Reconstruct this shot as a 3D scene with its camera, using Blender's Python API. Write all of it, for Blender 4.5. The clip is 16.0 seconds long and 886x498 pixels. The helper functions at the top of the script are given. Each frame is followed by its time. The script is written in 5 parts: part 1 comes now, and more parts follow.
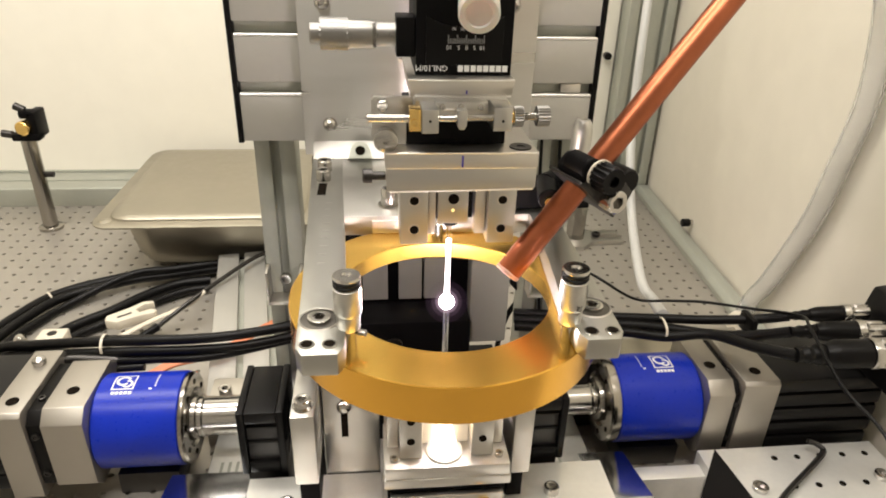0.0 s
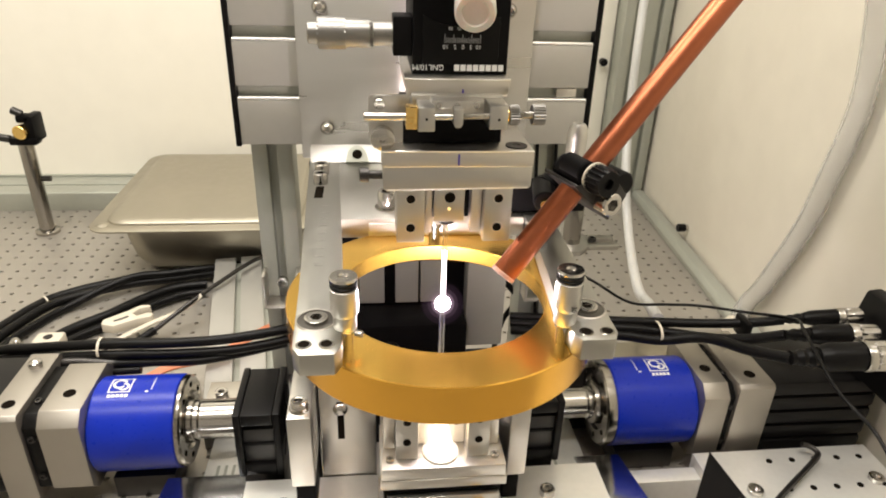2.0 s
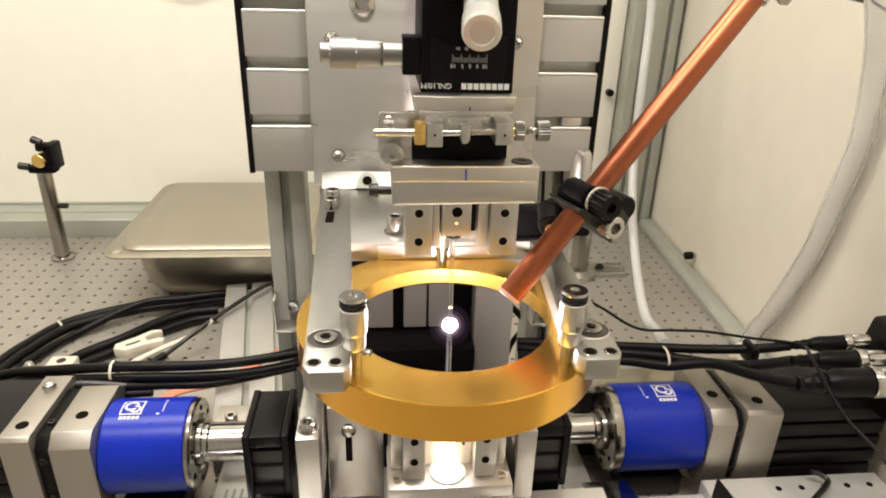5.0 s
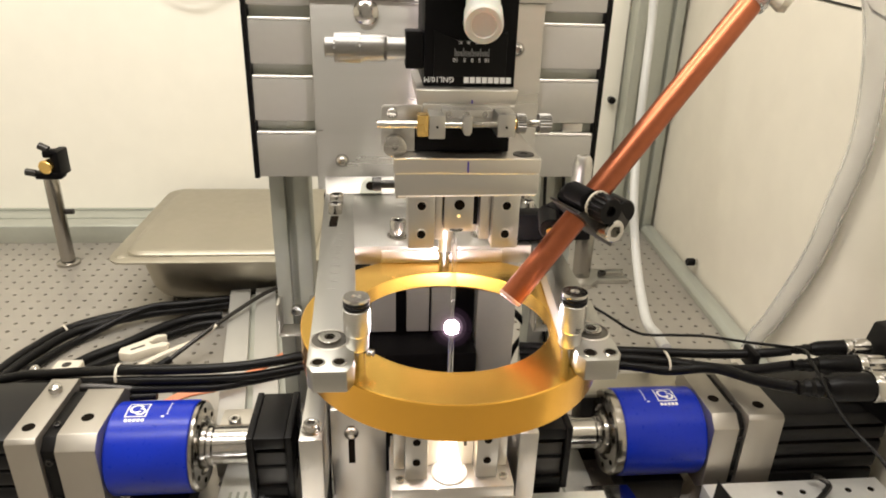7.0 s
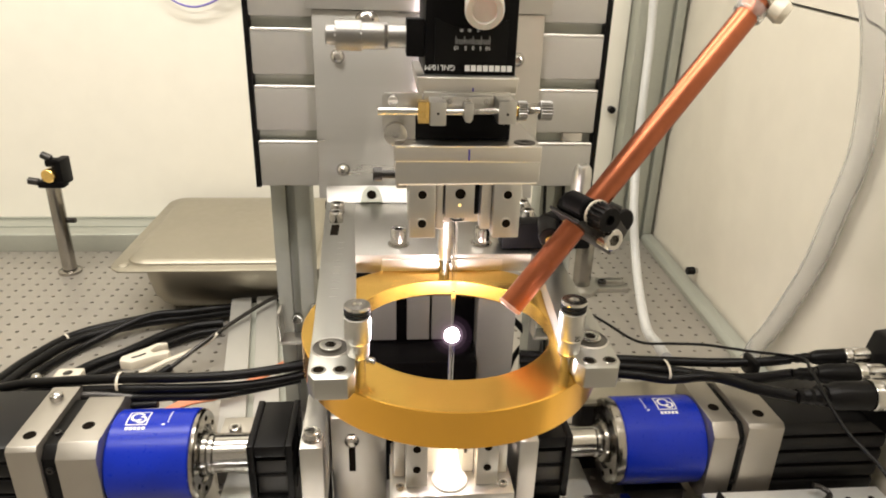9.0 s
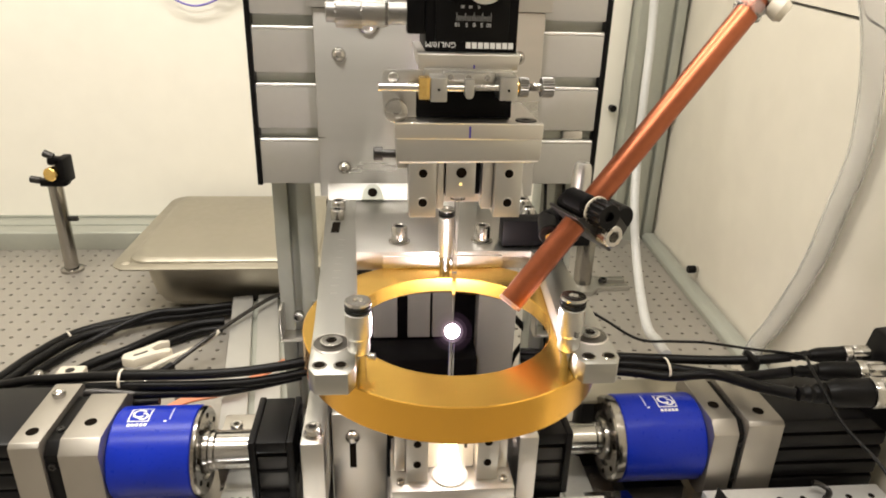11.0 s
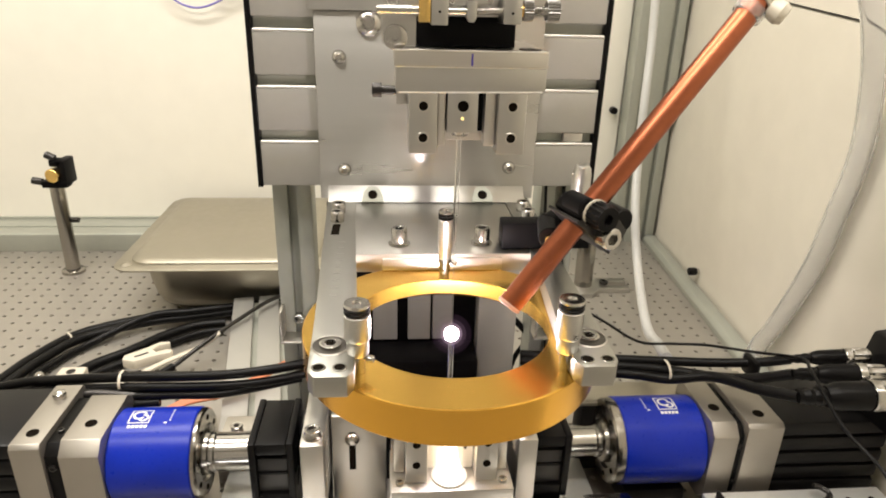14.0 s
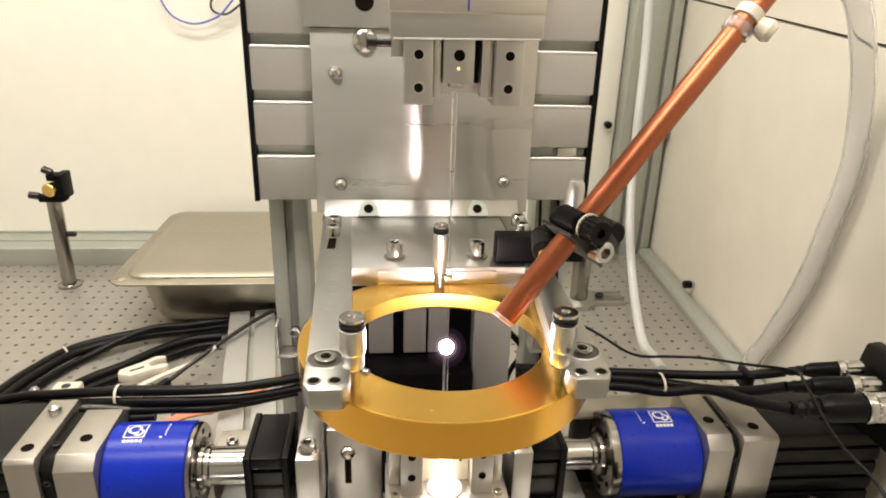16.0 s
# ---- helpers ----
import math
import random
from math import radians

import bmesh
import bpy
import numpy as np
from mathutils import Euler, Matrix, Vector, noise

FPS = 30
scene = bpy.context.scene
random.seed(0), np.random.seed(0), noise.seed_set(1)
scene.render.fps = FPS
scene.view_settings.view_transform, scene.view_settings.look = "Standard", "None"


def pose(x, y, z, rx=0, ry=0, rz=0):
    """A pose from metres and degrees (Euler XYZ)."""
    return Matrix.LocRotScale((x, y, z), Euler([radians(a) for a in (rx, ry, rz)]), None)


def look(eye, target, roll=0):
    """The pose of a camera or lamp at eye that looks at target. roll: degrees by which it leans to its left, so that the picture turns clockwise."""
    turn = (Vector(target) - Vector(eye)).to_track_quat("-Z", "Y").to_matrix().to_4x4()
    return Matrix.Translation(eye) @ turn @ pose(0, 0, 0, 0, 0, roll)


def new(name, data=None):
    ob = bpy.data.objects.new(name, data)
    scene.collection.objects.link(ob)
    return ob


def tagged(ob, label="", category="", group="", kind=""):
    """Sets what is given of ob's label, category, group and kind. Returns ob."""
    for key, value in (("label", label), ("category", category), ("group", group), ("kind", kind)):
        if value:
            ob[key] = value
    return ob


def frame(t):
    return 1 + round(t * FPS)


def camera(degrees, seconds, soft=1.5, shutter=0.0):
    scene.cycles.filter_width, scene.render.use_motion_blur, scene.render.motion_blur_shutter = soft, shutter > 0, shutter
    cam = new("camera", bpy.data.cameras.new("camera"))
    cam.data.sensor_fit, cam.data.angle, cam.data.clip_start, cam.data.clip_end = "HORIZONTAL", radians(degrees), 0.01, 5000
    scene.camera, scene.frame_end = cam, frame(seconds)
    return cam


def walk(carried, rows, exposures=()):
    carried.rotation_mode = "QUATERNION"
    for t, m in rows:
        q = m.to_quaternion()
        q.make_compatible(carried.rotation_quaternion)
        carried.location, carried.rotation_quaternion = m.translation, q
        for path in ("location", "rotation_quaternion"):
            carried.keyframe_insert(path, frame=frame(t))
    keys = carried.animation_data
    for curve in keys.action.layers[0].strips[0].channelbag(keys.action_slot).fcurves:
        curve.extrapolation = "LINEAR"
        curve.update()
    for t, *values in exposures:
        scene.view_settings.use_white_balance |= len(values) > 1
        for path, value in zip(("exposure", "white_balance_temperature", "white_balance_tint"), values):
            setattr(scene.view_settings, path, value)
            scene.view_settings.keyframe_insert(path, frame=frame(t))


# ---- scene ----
cam = camera(68.0, 16.0, soft=1.9)
PATH = [
    (0, (-0.043, -0.371, 0.219), (0.16, 1.4, -0.688), 1.8),
    (0.5, (-0.042, -0.371, 0.219), (0.164, 1.402, -0.682), 1.9),
    (1, (-0.042, -0.372, 0.219), (0.172, 1.398, -0.686), 2.0),
    (1.5, (-0.042, -0.373, 0.218), (0.171, 1.399, -0.684), 2.0),
    (2, (-0.043, -0.375, 0.218), (0.17, 1.403, -0.672), 2.0),
    (2.5, (-0.043, -0.377, 0.219), (0.162, 1.41, -0.654), 1.9),
    (3, (-0.044, -0.38, 0.218), (0.166, 1.412, -0.646), 1.9),
    (3.5, (-0.044, -0.383, 0.218), (0.166, 1.419, -0.624), 1.9),
    (4, (-0.043, -0.385, 0.218), (0.148, 1.426, -0.61), 1.8),
    (6.5, (-0.043, -0.391, 0.219), (0.14, 1.435, -0.575), 1.7),
    (7, (-0.043, -0.394, 0.218), (0.135, 1.436, -0.57), 1.7),
    (7.5, (-0.043, -0.395, 0.217), (0.146, 1.441, -0.552), 1.9),
    (8, (-0.043, -0.396, 0.218), (0.133, 1.444, -0.545), 1.7),
    (8.5, (-0.043, -0.397, 0.218), (0.136, 1.445, -0.538), 1.8),
    (9, (-0.043, -0.397, 0.219), (0.133, 1.443, -0.544), 1.7),
    (11.5, (-0.042, -0.4, 0.218), (0.128, 1.44, -0.548), 1.7),
    (12, (-0.041, -0.399, 0.218), (0.126, 1.44, -0.55), 1.7),
    (12.5, (-0.042, -0.4, 0.218), (0.121, 1.44, -0.549), 1.7),
    (13, (-0.041, -0.4, 0.218), (0.12, 1.441, -0.547), 1.8),
    (13.5, (-0.041, -0.4, 0.219), (0.122, 1.442, -0.545), 1.7),
    (14, (-0.041, -0.4, 0.219), (0.126, 1.442, -0.542), 1.7),
    (14.5, (-0.041, -0.4, 0.22), (0.13, 1.441, -0.543), 1.7),
    (15, (-0.041, -0.401, 0.22), (0.133, 1.443, -0.534), 1.9),
    (15.5, (-0.04, -0.403, 0.22), (0.135, 1.45, -0.512), 1.8),
    (16, (-0.04, -0.404, 0.221), (0.137, 1.452, -0.502), 1.7),
]
walk(cam, [(t, look(e, g, r)) for t, e, g, r in PATH])

# ---- world and lamps ----
world = bpy.data.worlds.new("room_air")
scene.world = world
world.use_nodes = True
world.node_tree.nodes["Background"].inputs[0].default_value = (1.0, 0.93, 0.82, 1)
world.node_tree.nodes["Background"].inputs[1].default_value = 0.05
scene.view_settings.exposure = 0.05


def ceiling_lamp(x, y, sx, sy, watts):
    d = bpy.data.lights.new("ceiling_lamp", "AREA")
    d.shape, d.size, d.size_y, d.energy, d.color = "RECTANGLE", sx, sy, watts, (1.0, 0.94, 0.86)
    o = new("ceiling_lamp", d)
    o.matrix_world = pose(x, y, 1.17)
    return o


ceiling_lamp(-0.50, 0.42, 1.3, 0.16, 20)
ceiling_lamp(-0.25, -0.35, 1.3, 0.16, 19)


# ---- materials ----
def mat(name, color, rough=0.5, metal=0.0, vary=0.12, scale=40.0, bump=0.0, bscale=300.0, aniso=0.0, stretch=(1, 1, 1), rvary=0.1, bdist=0.00006, **extra):
    m = bpy.data.materials.new(name)
    m.use_nodes = True
    nt = m.node_tree
    b = nt.nodes["Principled BSDF"]
    b.inputs["Metallic"].default_value = metal
    tc = nt.nodes.new("ShaderNodeTexCoord")
    mp = nt.nodes.new("ShaderNodeMapping")
    mp.inputs["Scale"].default_value = stretch
    nt.links.new(tc.outputs["Object"], mp.inputs["Vector"])

    def noise_tex(sc, detail):
        n = nt.nodes.new("ShaderNodeTexNoise")
        n.inputs["Scale"].default_value = sc
        n.inputs["Detail"].default_value = detail
        nt.links.new(mp.outputs[0], n.inputs["Vector"])
        return n

    n1, n2 = noise_tex(scale, 2), noise_tex(scale * 7, 3)
    add = nt.nodes.new("ShaderNodeMath")
    add.operation = "ADD"
    nt.links.new(n1.outputs[0], add.inputs[0])
    nt.links.new(n2.outputs[0], add.inputs[1])
    rng = nt.nodes.new("ShaderNodeMapRange")
    rng.inputs["From Min"].default_value, rng.inputs["From Max"].default_value = 0.6, 1.4
    rng.inputs["To Min"].default_value, rng.inputs["To Max"].default_value = 1 - vary, 1 + vary
    nt.links.new(add.outputs[0], rng.inputs["Value"])
    mul = nt.nodes.new("ShaderNodeMix")
    mul.data_type, mul.blend_type = "RGBA", "MULTIPLY"
    mul.inputs[0].default_value = 1.0
    mul.inputs[6].default_value = (*color, 1)
    nt.links.new(rng.outputs[0], mul.inputs[7])
    nt.links.new(mul.outputs[2], b.inputs["Base Color"])
    r2 = nt.nodes.new("ShaderNodeMapRange")
    r2.inputs["From Min"].default_value, r2.inputs["From Max"].default_value = 0.3, 0.7
    r2.inputs["To Min"].default_value, r2.inputs["To Max"].default_value = rough * (1 - rvary), rough * (1 + rvary)
    nt.links.new(n2.outputs[0], r2.inputs["Value"])
    nt.links.new(r2.outputs[0], b.inputs["Roughness"])
    if bump:
        nb = noise_tex(bscale, 5)
        bp = nt.nodes.new("ShaderNodeBump")
        bp.inputs["Strength"].default_value = bump
        bp.inputs["Distance"].default_value = bdist
        nt.links.new(nb.outputs[0], bp.inputs["Height"])
        nt.links.new(bp.outputs[0], b.inputs["Normal"])
    if aniso:
        b.inputs["Anisotropic"].default_value = aniso
        tv = nt.nodes.new("ShaderNodeCombineXYZ")
        tv.inputs[2].default_value = 1.0
        nt.links.new(tv.outputs[0], b.inputs["Tangent"])
    for key, value in extra.items():
        b.inputs[key.replace("_", " ")].default_value = value
    return m


def glow(name, color, strength, veil=0.0):
    """A light-giving body; veil: the share of it that lets the view through."""
    m = bpy.data.materials.new(name)
    m.use_nodes = True
    nt = m.node_tree
    nt.nodes.remove(nt.nodes["Principled BSDF"])
    e = nt.nodes.new("ShaderNodeEmission")
    e.inputs[0].default_value, e.inputs[1].default_value = (*color, 1), strength
    out = nt.nodes["Material Output"]
    if veil:
        t, mx = nt.nodes.new("ShaderNodeBsdfTransparent"), nt.nodes.new("ShaderNodeMixShader")
        mx.inputs[0].default_value = veil
        nt.links.new(e.outputs[0], mx.inputs[1])
        nt.links.new(t.outputs[0], mx.inputs[2])
        nt.links.new(mx.outputs[0], out.inputs[0])
    else:
        nt.links.new(e.outputs[0], out.inputs[0])
    return m


ALU = mat("milled_aluminium", (0.62, 0.595, 0.555), 0.33, 1.0, 0.02, 9, 0.0, 700, rvary=0.04)
ALU_SATIN = mat("satin_aluminium", (0.54, 0.53, 0.505), 0.31, 1.0, 0.03, 8, 0.01, 700, rvary=0.05)
ALU_BRUSH = mat("brushed_aluminium", (0.45, 0.44, 0.415), 0.30, 1.0, 0.06, 6, 0.0, 160, aniso=1.0, stretch=(0.12, 1, 1.6), rvary=0.12)
ANOD = mat("clear_anodised_profile", (0.43, 0.42, 0.39), 0.45, 0.5, 0.04, 20, 0.05, 600)
ANOD_DULL = mat("dull_anodised_profile", (0.375, 0.385, 0.335), 0.5, 0.35, 0.06, 20, 0.05, 600)
STEEL = mat("polished_steel", (0.50, 0.485, 0.46), 0.19, 1.0, 0.06, 60)
STEEL_PAN = mat("pan_stainless_steel", (0.43, 0.40, 0.33), 0.42, 1.0, 0.08, 10, 0.15, 120, rvary=0.2)
STEEL_DARK = mat("blackened_steel", (0.055, 0.052, 0.05), 0.35, 0.9, 0.1, 60)
CHROME = mat("chrome_post", (0.36, 0.34, 0.31), 0.20, 1.0, 0.05, 30)
BRASS = mat("brass", (0.85, 0.58, 0.20), 0.22, 1.0, 0.08, 80)
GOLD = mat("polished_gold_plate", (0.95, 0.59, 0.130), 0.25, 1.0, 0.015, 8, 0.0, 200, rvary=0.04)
COPPER = mat("copper_tube", (0.37, 0.120, 0.060), 0.36, 1.0, 0.10, 35, 0.0, 300, rvary=0.06)
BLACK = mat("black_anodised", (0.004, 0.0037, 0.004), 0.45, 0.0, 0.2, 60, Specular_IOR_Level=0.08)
BLACK_PLASTIC = mat("black_plastic", (0.004, 0.0037, 0.0037), 0.36, 0.0, 0.2, 60, 0.05, 300, Specular_IOR_Level=0.13)
RUBBER = mat("black_cable_jacket", (0.004, 0.0037, 0.0037), 0.36, 0.0, 0.2, 90, 0.1, 500, Specular_IOR_Level=0.16)
BLUE = mat("blue_enamel", (0.004, 0.022, 0.36), 0.30, 0.0, 0.05, 40, 0.03, 500, Specular_IOR_Level=0.28)
# paler metal for added beads that paint highlights along edges
EDGE_HIGHLIGHT = mat("painted_edge_highlight", (0.86, 0.85, 0.82), 0.34, 1.0, 0.05, 60)
ARM_ALU = mat("milled_arm_aluminium", (0.40, 0.395, 0.365), 0.40, 1.0, 0.035, 60, 0.06, 600, stretch=(1, 0.2, 1), rvary=0.10)
COUNTERBORE_SHADE = mat("painted_counterbore_shade", (0.16, 0.15, 0.135), 0.35, 1.0, 0.1, 60)
GEAR_ALU = mat("ground_block_aluminium", (0.40, 0.375, 0.335), 0.48, 1.0, 0.05, 25, 0.10, 500, rvary=0.12)
MOTOR_BLACK = mat("satin_black_motor_enamel", (0.005, 0.0046, 0.0046), 0.36, 0.0, 0.2, 60, 0.08, 300, Specular_IOR_Level=0.22)
GREY_INK = mat("worn_scale_print", (0.30, 0.30, 0.30), 0.5, 0.0, 0.1, 60)
WHITE_INK = mat("white_print", (0.75, 0.75, 0.75), 0.5, 0.0, 0.05, 60)
PURPLE_INK = mat("purple_marker", (0.05, 0.03, 0.30), 0.5, 0.0, 0.1, 60)
WALL = mat("cream_wall_panel", (0.82, 0.79, 0.70), 0.45, 0.0, 0.03, 3, 0.03, 60)
PANEL = mat("milky_side_panel", (0.66, 0.62, 0.53), 0.22, 0.0, 0.04, 3, 0.02, 40)
TABLE = mat("optical_table_steel", (0.385, 0.36, 0.32), 0.45, 0.6, 0.07, 8, 0.1, 500, rvary=0.2)
# near-black colour that paints the shade inside bores, sockets and slots
RECESS_SHADE = mat("painted_recess_shade", (0.010, 0.008, 0.006), 0.8, 0.0, 0.1, 60, Specular_IOR_Level=0.0)
WHITE_PLASTIC = mat("white_plastic", (0.62, 0.57, 0.47), 0.38, 0.0, 0.04, 40)
FROST = mat("frosted_white_knob", (0.54, 0.53, 0.49), 0.45, 0.0, 0.05, 50, Subsurface_Weight=0.2)
CEIL = mat("white_ceiling", (0.8, 0.79, 0.76), 0.6, 0.0, 0.03, 3)
ORANGE = mat("orange_ribbon", (0.60, 0.20, 0.09), 0.5, 0.0, 0.15, 90)
TUBE_WHITE = mat("white_tube", (0.46, 0.46, 0.44), 0.3, 0.0, 0.04, 30)
BLUE_SHEET = mat("shiny_sheet_cover", (0.62, 0.64, 0.68), 0.16, 1.0, 0.05, 20, 0.03, 60)
ALU_ROUGH = mat("bead_blasted_aluminium", (0.78, 0.77, 0.73), 0.42, 0.5, 0.05, 25, 0.2, 700)
MIC = mat("satin_micrometer_steel", (0.27, 0.262, 0.25), 0.40, 1.0, 0.04, 60)
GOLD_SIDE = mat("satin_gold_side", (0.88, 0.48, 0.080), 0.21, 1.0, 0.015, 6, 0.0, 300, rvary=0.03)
UNSEEN_WALL = mat("unseen_wall_grey", (0.42, 0.40, 0.37), 0.6, 0.0, 0.05, 3)
RIM_HIGHLIGHT = mat("painted_rim_highlight", (0.85, 0.55, 0.48), 0.3, 0.9, 0.05, 60)
GLASS = mat("fused_silica", (1, 1, 1), 0.02, 0.0, 0.0, 30, Transmission_Weight=1.0, IOR=1.45)
HOSE = mat("clear_hose", (0.93, 0.93, 0.93), 0.08, 0.0, 0.02, 30, Transmission_Weight=0.9, IOR=1.28)
PLASMA = glow("white_hot_plasma", (1.0, 0.86, 0.88), 1700.0)
# translucent glowing shells that paint glare around the bright core
GLARE_SHELLS = [(0.0058, glow("painted_glare", (1.0, 0.82, 0.90), 7.0, 0.97)), (0.0076, glow("painted_glare", (1.0, 0.72, 0.88), 3.2, 0.97)), (0.0102, glow("painted_glare", (1.0, 0.62, 0.86), 0.65, 0.97)), (0.0140, glow("painted_glare", (1.0, 0.56, 0.90), 0.22, 0.97))]
HOT_GLASS = glow("hot_glass", (1.0, 0.85, 0.84), 7.0)
# faint emission added to a pin hole, in place of light piped there
PIPED_GLOW = glow("added_piped_glow", (1.0, 0.72, 0.25), 1.6)


# ---- mesh helpers ----
def finish(bm, smooth=35):
    bmesh.ops.recalc_face_normals(bm, faces=bm.faces)
    me = bpy.data.meshes.new("mesh")
    bm.to_mesh(me)
    bm.free()
    me.polygons.foreach_set("use_smooth", [True] * len(me.polygons))
    me.set_sharp_from_angle(angle=radians(smooth))
    return me


def part(name, bm, material, parent=None, label="", smooth=35):
    me = finish(bm, smooth)
    me.materials.append(material)
    ob = new(name, me)
    if parent is not None:
        ob.parent = parent
    if label:
        tagged(ob, label)
    return ob


def thing(name, label, category, group="", at=(0, 0, 0)):
    ob = new(name)
    ob.location = at
    ob.empty_display_size = 0.01
    return tagged(ob, label, category, group)


def solid(name, bm, material, label, category="", group="", kind=""):
    return tagged(part(name, bm, material), label, category, group, kind)


def join(*bms):
    out = bmesh.new()
    for b in bms:
        me = bpy.data.meshes.new("tmp")
        b.to_mesh(me)
        b.free()
        out.from_mesh(me)
        bpy.data.meshes.remove(me)
    return out


def box(x0, x1, y0, y1, z0, z1, bev=0.0006, seg=2):
    bm = bmesh.new()
    bmesh.ops.create_cube(bm, size=1)
    for v in bm.verts:
        v.co = Vector(((x0 + x1) / 2 + v.co.x * (x1 - x0), (y0 + y1) / 2 + v.co.y * (y1 - y0), (z0 + z1) / 2 + v.co.z * (z1 - z0)))
    if bev:
        bmesh.ops.bevel(bm, geom=bm.edges[:], offset=bev, segments=seg, affect="EDGES", profile=0.5)
    return bm


def prism(outline, axis, a, b, bev=0.0):
    """An outline of two coordinates, drawn out along an axis from a to b."""
    bm = bmesh.new()

    def at(p, w):
        return {"x": (w, p[0], p[1]), "y": (p[0], w, p[1]), "z": (p[0], p[1], w)}[axis]

    lo = [bm.verts.new(at(p, a)) for p in outline]
    hi = [bm.verts.new(at(p, b)) for p in outline]
    n = len(outline)
    bm.faces.new(lo)
    bm.faces.new(hi[::-1])
    for i in range(n):
        bm.faces.new((lo[i], hi[i], hi[(i + 1) % n], lo[(i + 1) % n]))
    bmesh.ops.recalc_face_normals(bm, faces=bm.faces)
    if bev:
        bmesh.ops.bevel(bm, geom=bm.edges[:], offset=bev, segments=2, affect="EDGES", profile=0.5)
    return bm


def lathe(profile, origin=(0, 0, 0), way=(0, 0, 1), seg=28, turn=0.0):
    """Turns (radius, height[, 'hex' or 'knurl']) rows round an axis."""
    q = Vector((0, 0, 1)).rotation_difference(Vector(way).normalized()).to_matrix()
    bm, rings = bmesh.new(), []
    for row in profile:
        r, h = row[0], row[1]
        kind = row[2] if len(row) > 2 else ""
        if r < 1e-7:
            rings.append([bm.verts.new(q @ Vector((0, 0, h)) + Vector(origin))])
            continue
        ring = []
        for i in range(seg):
            a = 2 * math.pi * i / seg + turn
            k = 1.0
            if kind == "hex":
                k = math.cos(math.pi / 6) / math.cos((a % (math.pi / 3)) - math.pi / 6)
            elif kind == "diamond":
                k = 1.0 if (i + len(rings)) % 2 else 0.89
            elif kind == "knurl":
                k = 1.0 if i % 2 else 0.88
            ring.append(bm.verts.new(q @ Vector((r * k * math.cos(a), r * k * math.sin(a), h)) + Vector(origin)))
        rings.append(ring)
    for p, c in zip(rings, rings[1:]):
        for i in range(seg):
            j = (i + 1) % seg
            if len(p) == 1 and len(c) > 1:
                bm.faces.new((p[0], c[i], c[j]))
            elif len(c) == 1 and len(p) > 1:
                bm.faces.new((p[i], c[0], p[j]))
            elif len(p) > 1:
                bm.faces.new((p[i], c[i], c[j], p[j]))
    bmesh.ops.recalc_face_normals(bm, faces=bm.faces)
    return bm


def rod(r, a, b, seg=24, bev=None):
    """A capped bar of radius r from a to b with eased rims."""
    a, b = Vector(a), Vector(b)
    n = (b - a).length
    e = min(r * 0.12, n * 0.2) if bev is None else bev
    return lathe([(0, 0), (r - e, 0), (r, e), (r, n - e), (r - e, n), (0, n)], a, b - a, seg)


def screw(at, way, r, h, seg=24):
    """A socket-head screw: rounded head with a hexagonal socket."""
    s = r * 0.55
    return lathe([(0, h * 0.35), (s, h * 0.35, "hex"), (s, h * 0.97, "hex"), (s * 1.12, h), (r * 0.86, h), (r, h * 0.88), (r, 0), (0, 0)], at, way, seg)


def smooth_line(points, n=10):
    pts = [Vector(p) for p in points]
    pts = [pts[0] * 2 - pts[1]] + pts + [pts[-1] * 2 - pts[-2]]
    out = []
    for i in range(1, len(pts) - 2):
        p0, p1, p2, p3 = pts[i - 1:i + 3]
        for k in range(n):
            t = k / n
            out.append(0.5 * ((2 * p1) + (p2 - p0) * t + (2 * p0 - 5 * p1 + 4 * p2 - p3) * t * t + (3 * p1 - p0 - 3 * p2 + p3) * t ** 3))
    out.append(pts[-2])
    return out


def sweep(points, r, seg=12, n=10, flat=1.0, inner=0.0):
    """A cable or hose through the points; inner: the bore's radius."""
    line = smooth_line(points, n)
    bm = bmesh.new()

    def skin(rad):
        rings, s = [], None
        for i, p in enumerate(line):
            d = (line[min(i + 1, len(line) - 1)] - line[max(i - 1, 0)]).normalized()
            if s is None:
                s = d.cross(Vector((0, 0, 1)) if abs(d.z) < 0.97 else Vector((0, 1, 0)))
            s = (s - d * s.dot(d)).normalized()
            u = s.cross(d)
            rings.append([bm.verts.new(p + s * rad * math.cos(2 * math.pi * k / seg) + u * rad * flat * math.sin(2 * math.pi * k / seg)) for k in range(seg)])
        for a, b in zip(rings, rings[1:]):
            for k in range(seg):
                bm.faces.new((a[k], b[k], b[(k + 1) % seg], a[(k + 1) % seg]))
        return rings

    o = skin(r)
    if inner:
        i = skin(inner)
        for e in (0, -1):
            for k in range(seg):
                bm.faces.new((o[e][k], i[e][k], i[e][(k + 1) % seg], o[e][(k + 1) % seg]))
    else:
        bm.faces.new(o[0])
        bm.faces.new(o[-1])
    bmesh.ops.recalc_face_normals(bm, faces=bm.faces)
    return bm


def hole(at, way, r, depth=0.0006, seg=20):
    """A dark disc with an eased rim; its colour stands for a bore's shade."""
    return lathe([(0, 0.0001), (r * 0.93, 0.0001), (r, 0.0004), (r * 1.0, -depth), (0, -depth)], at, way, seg)


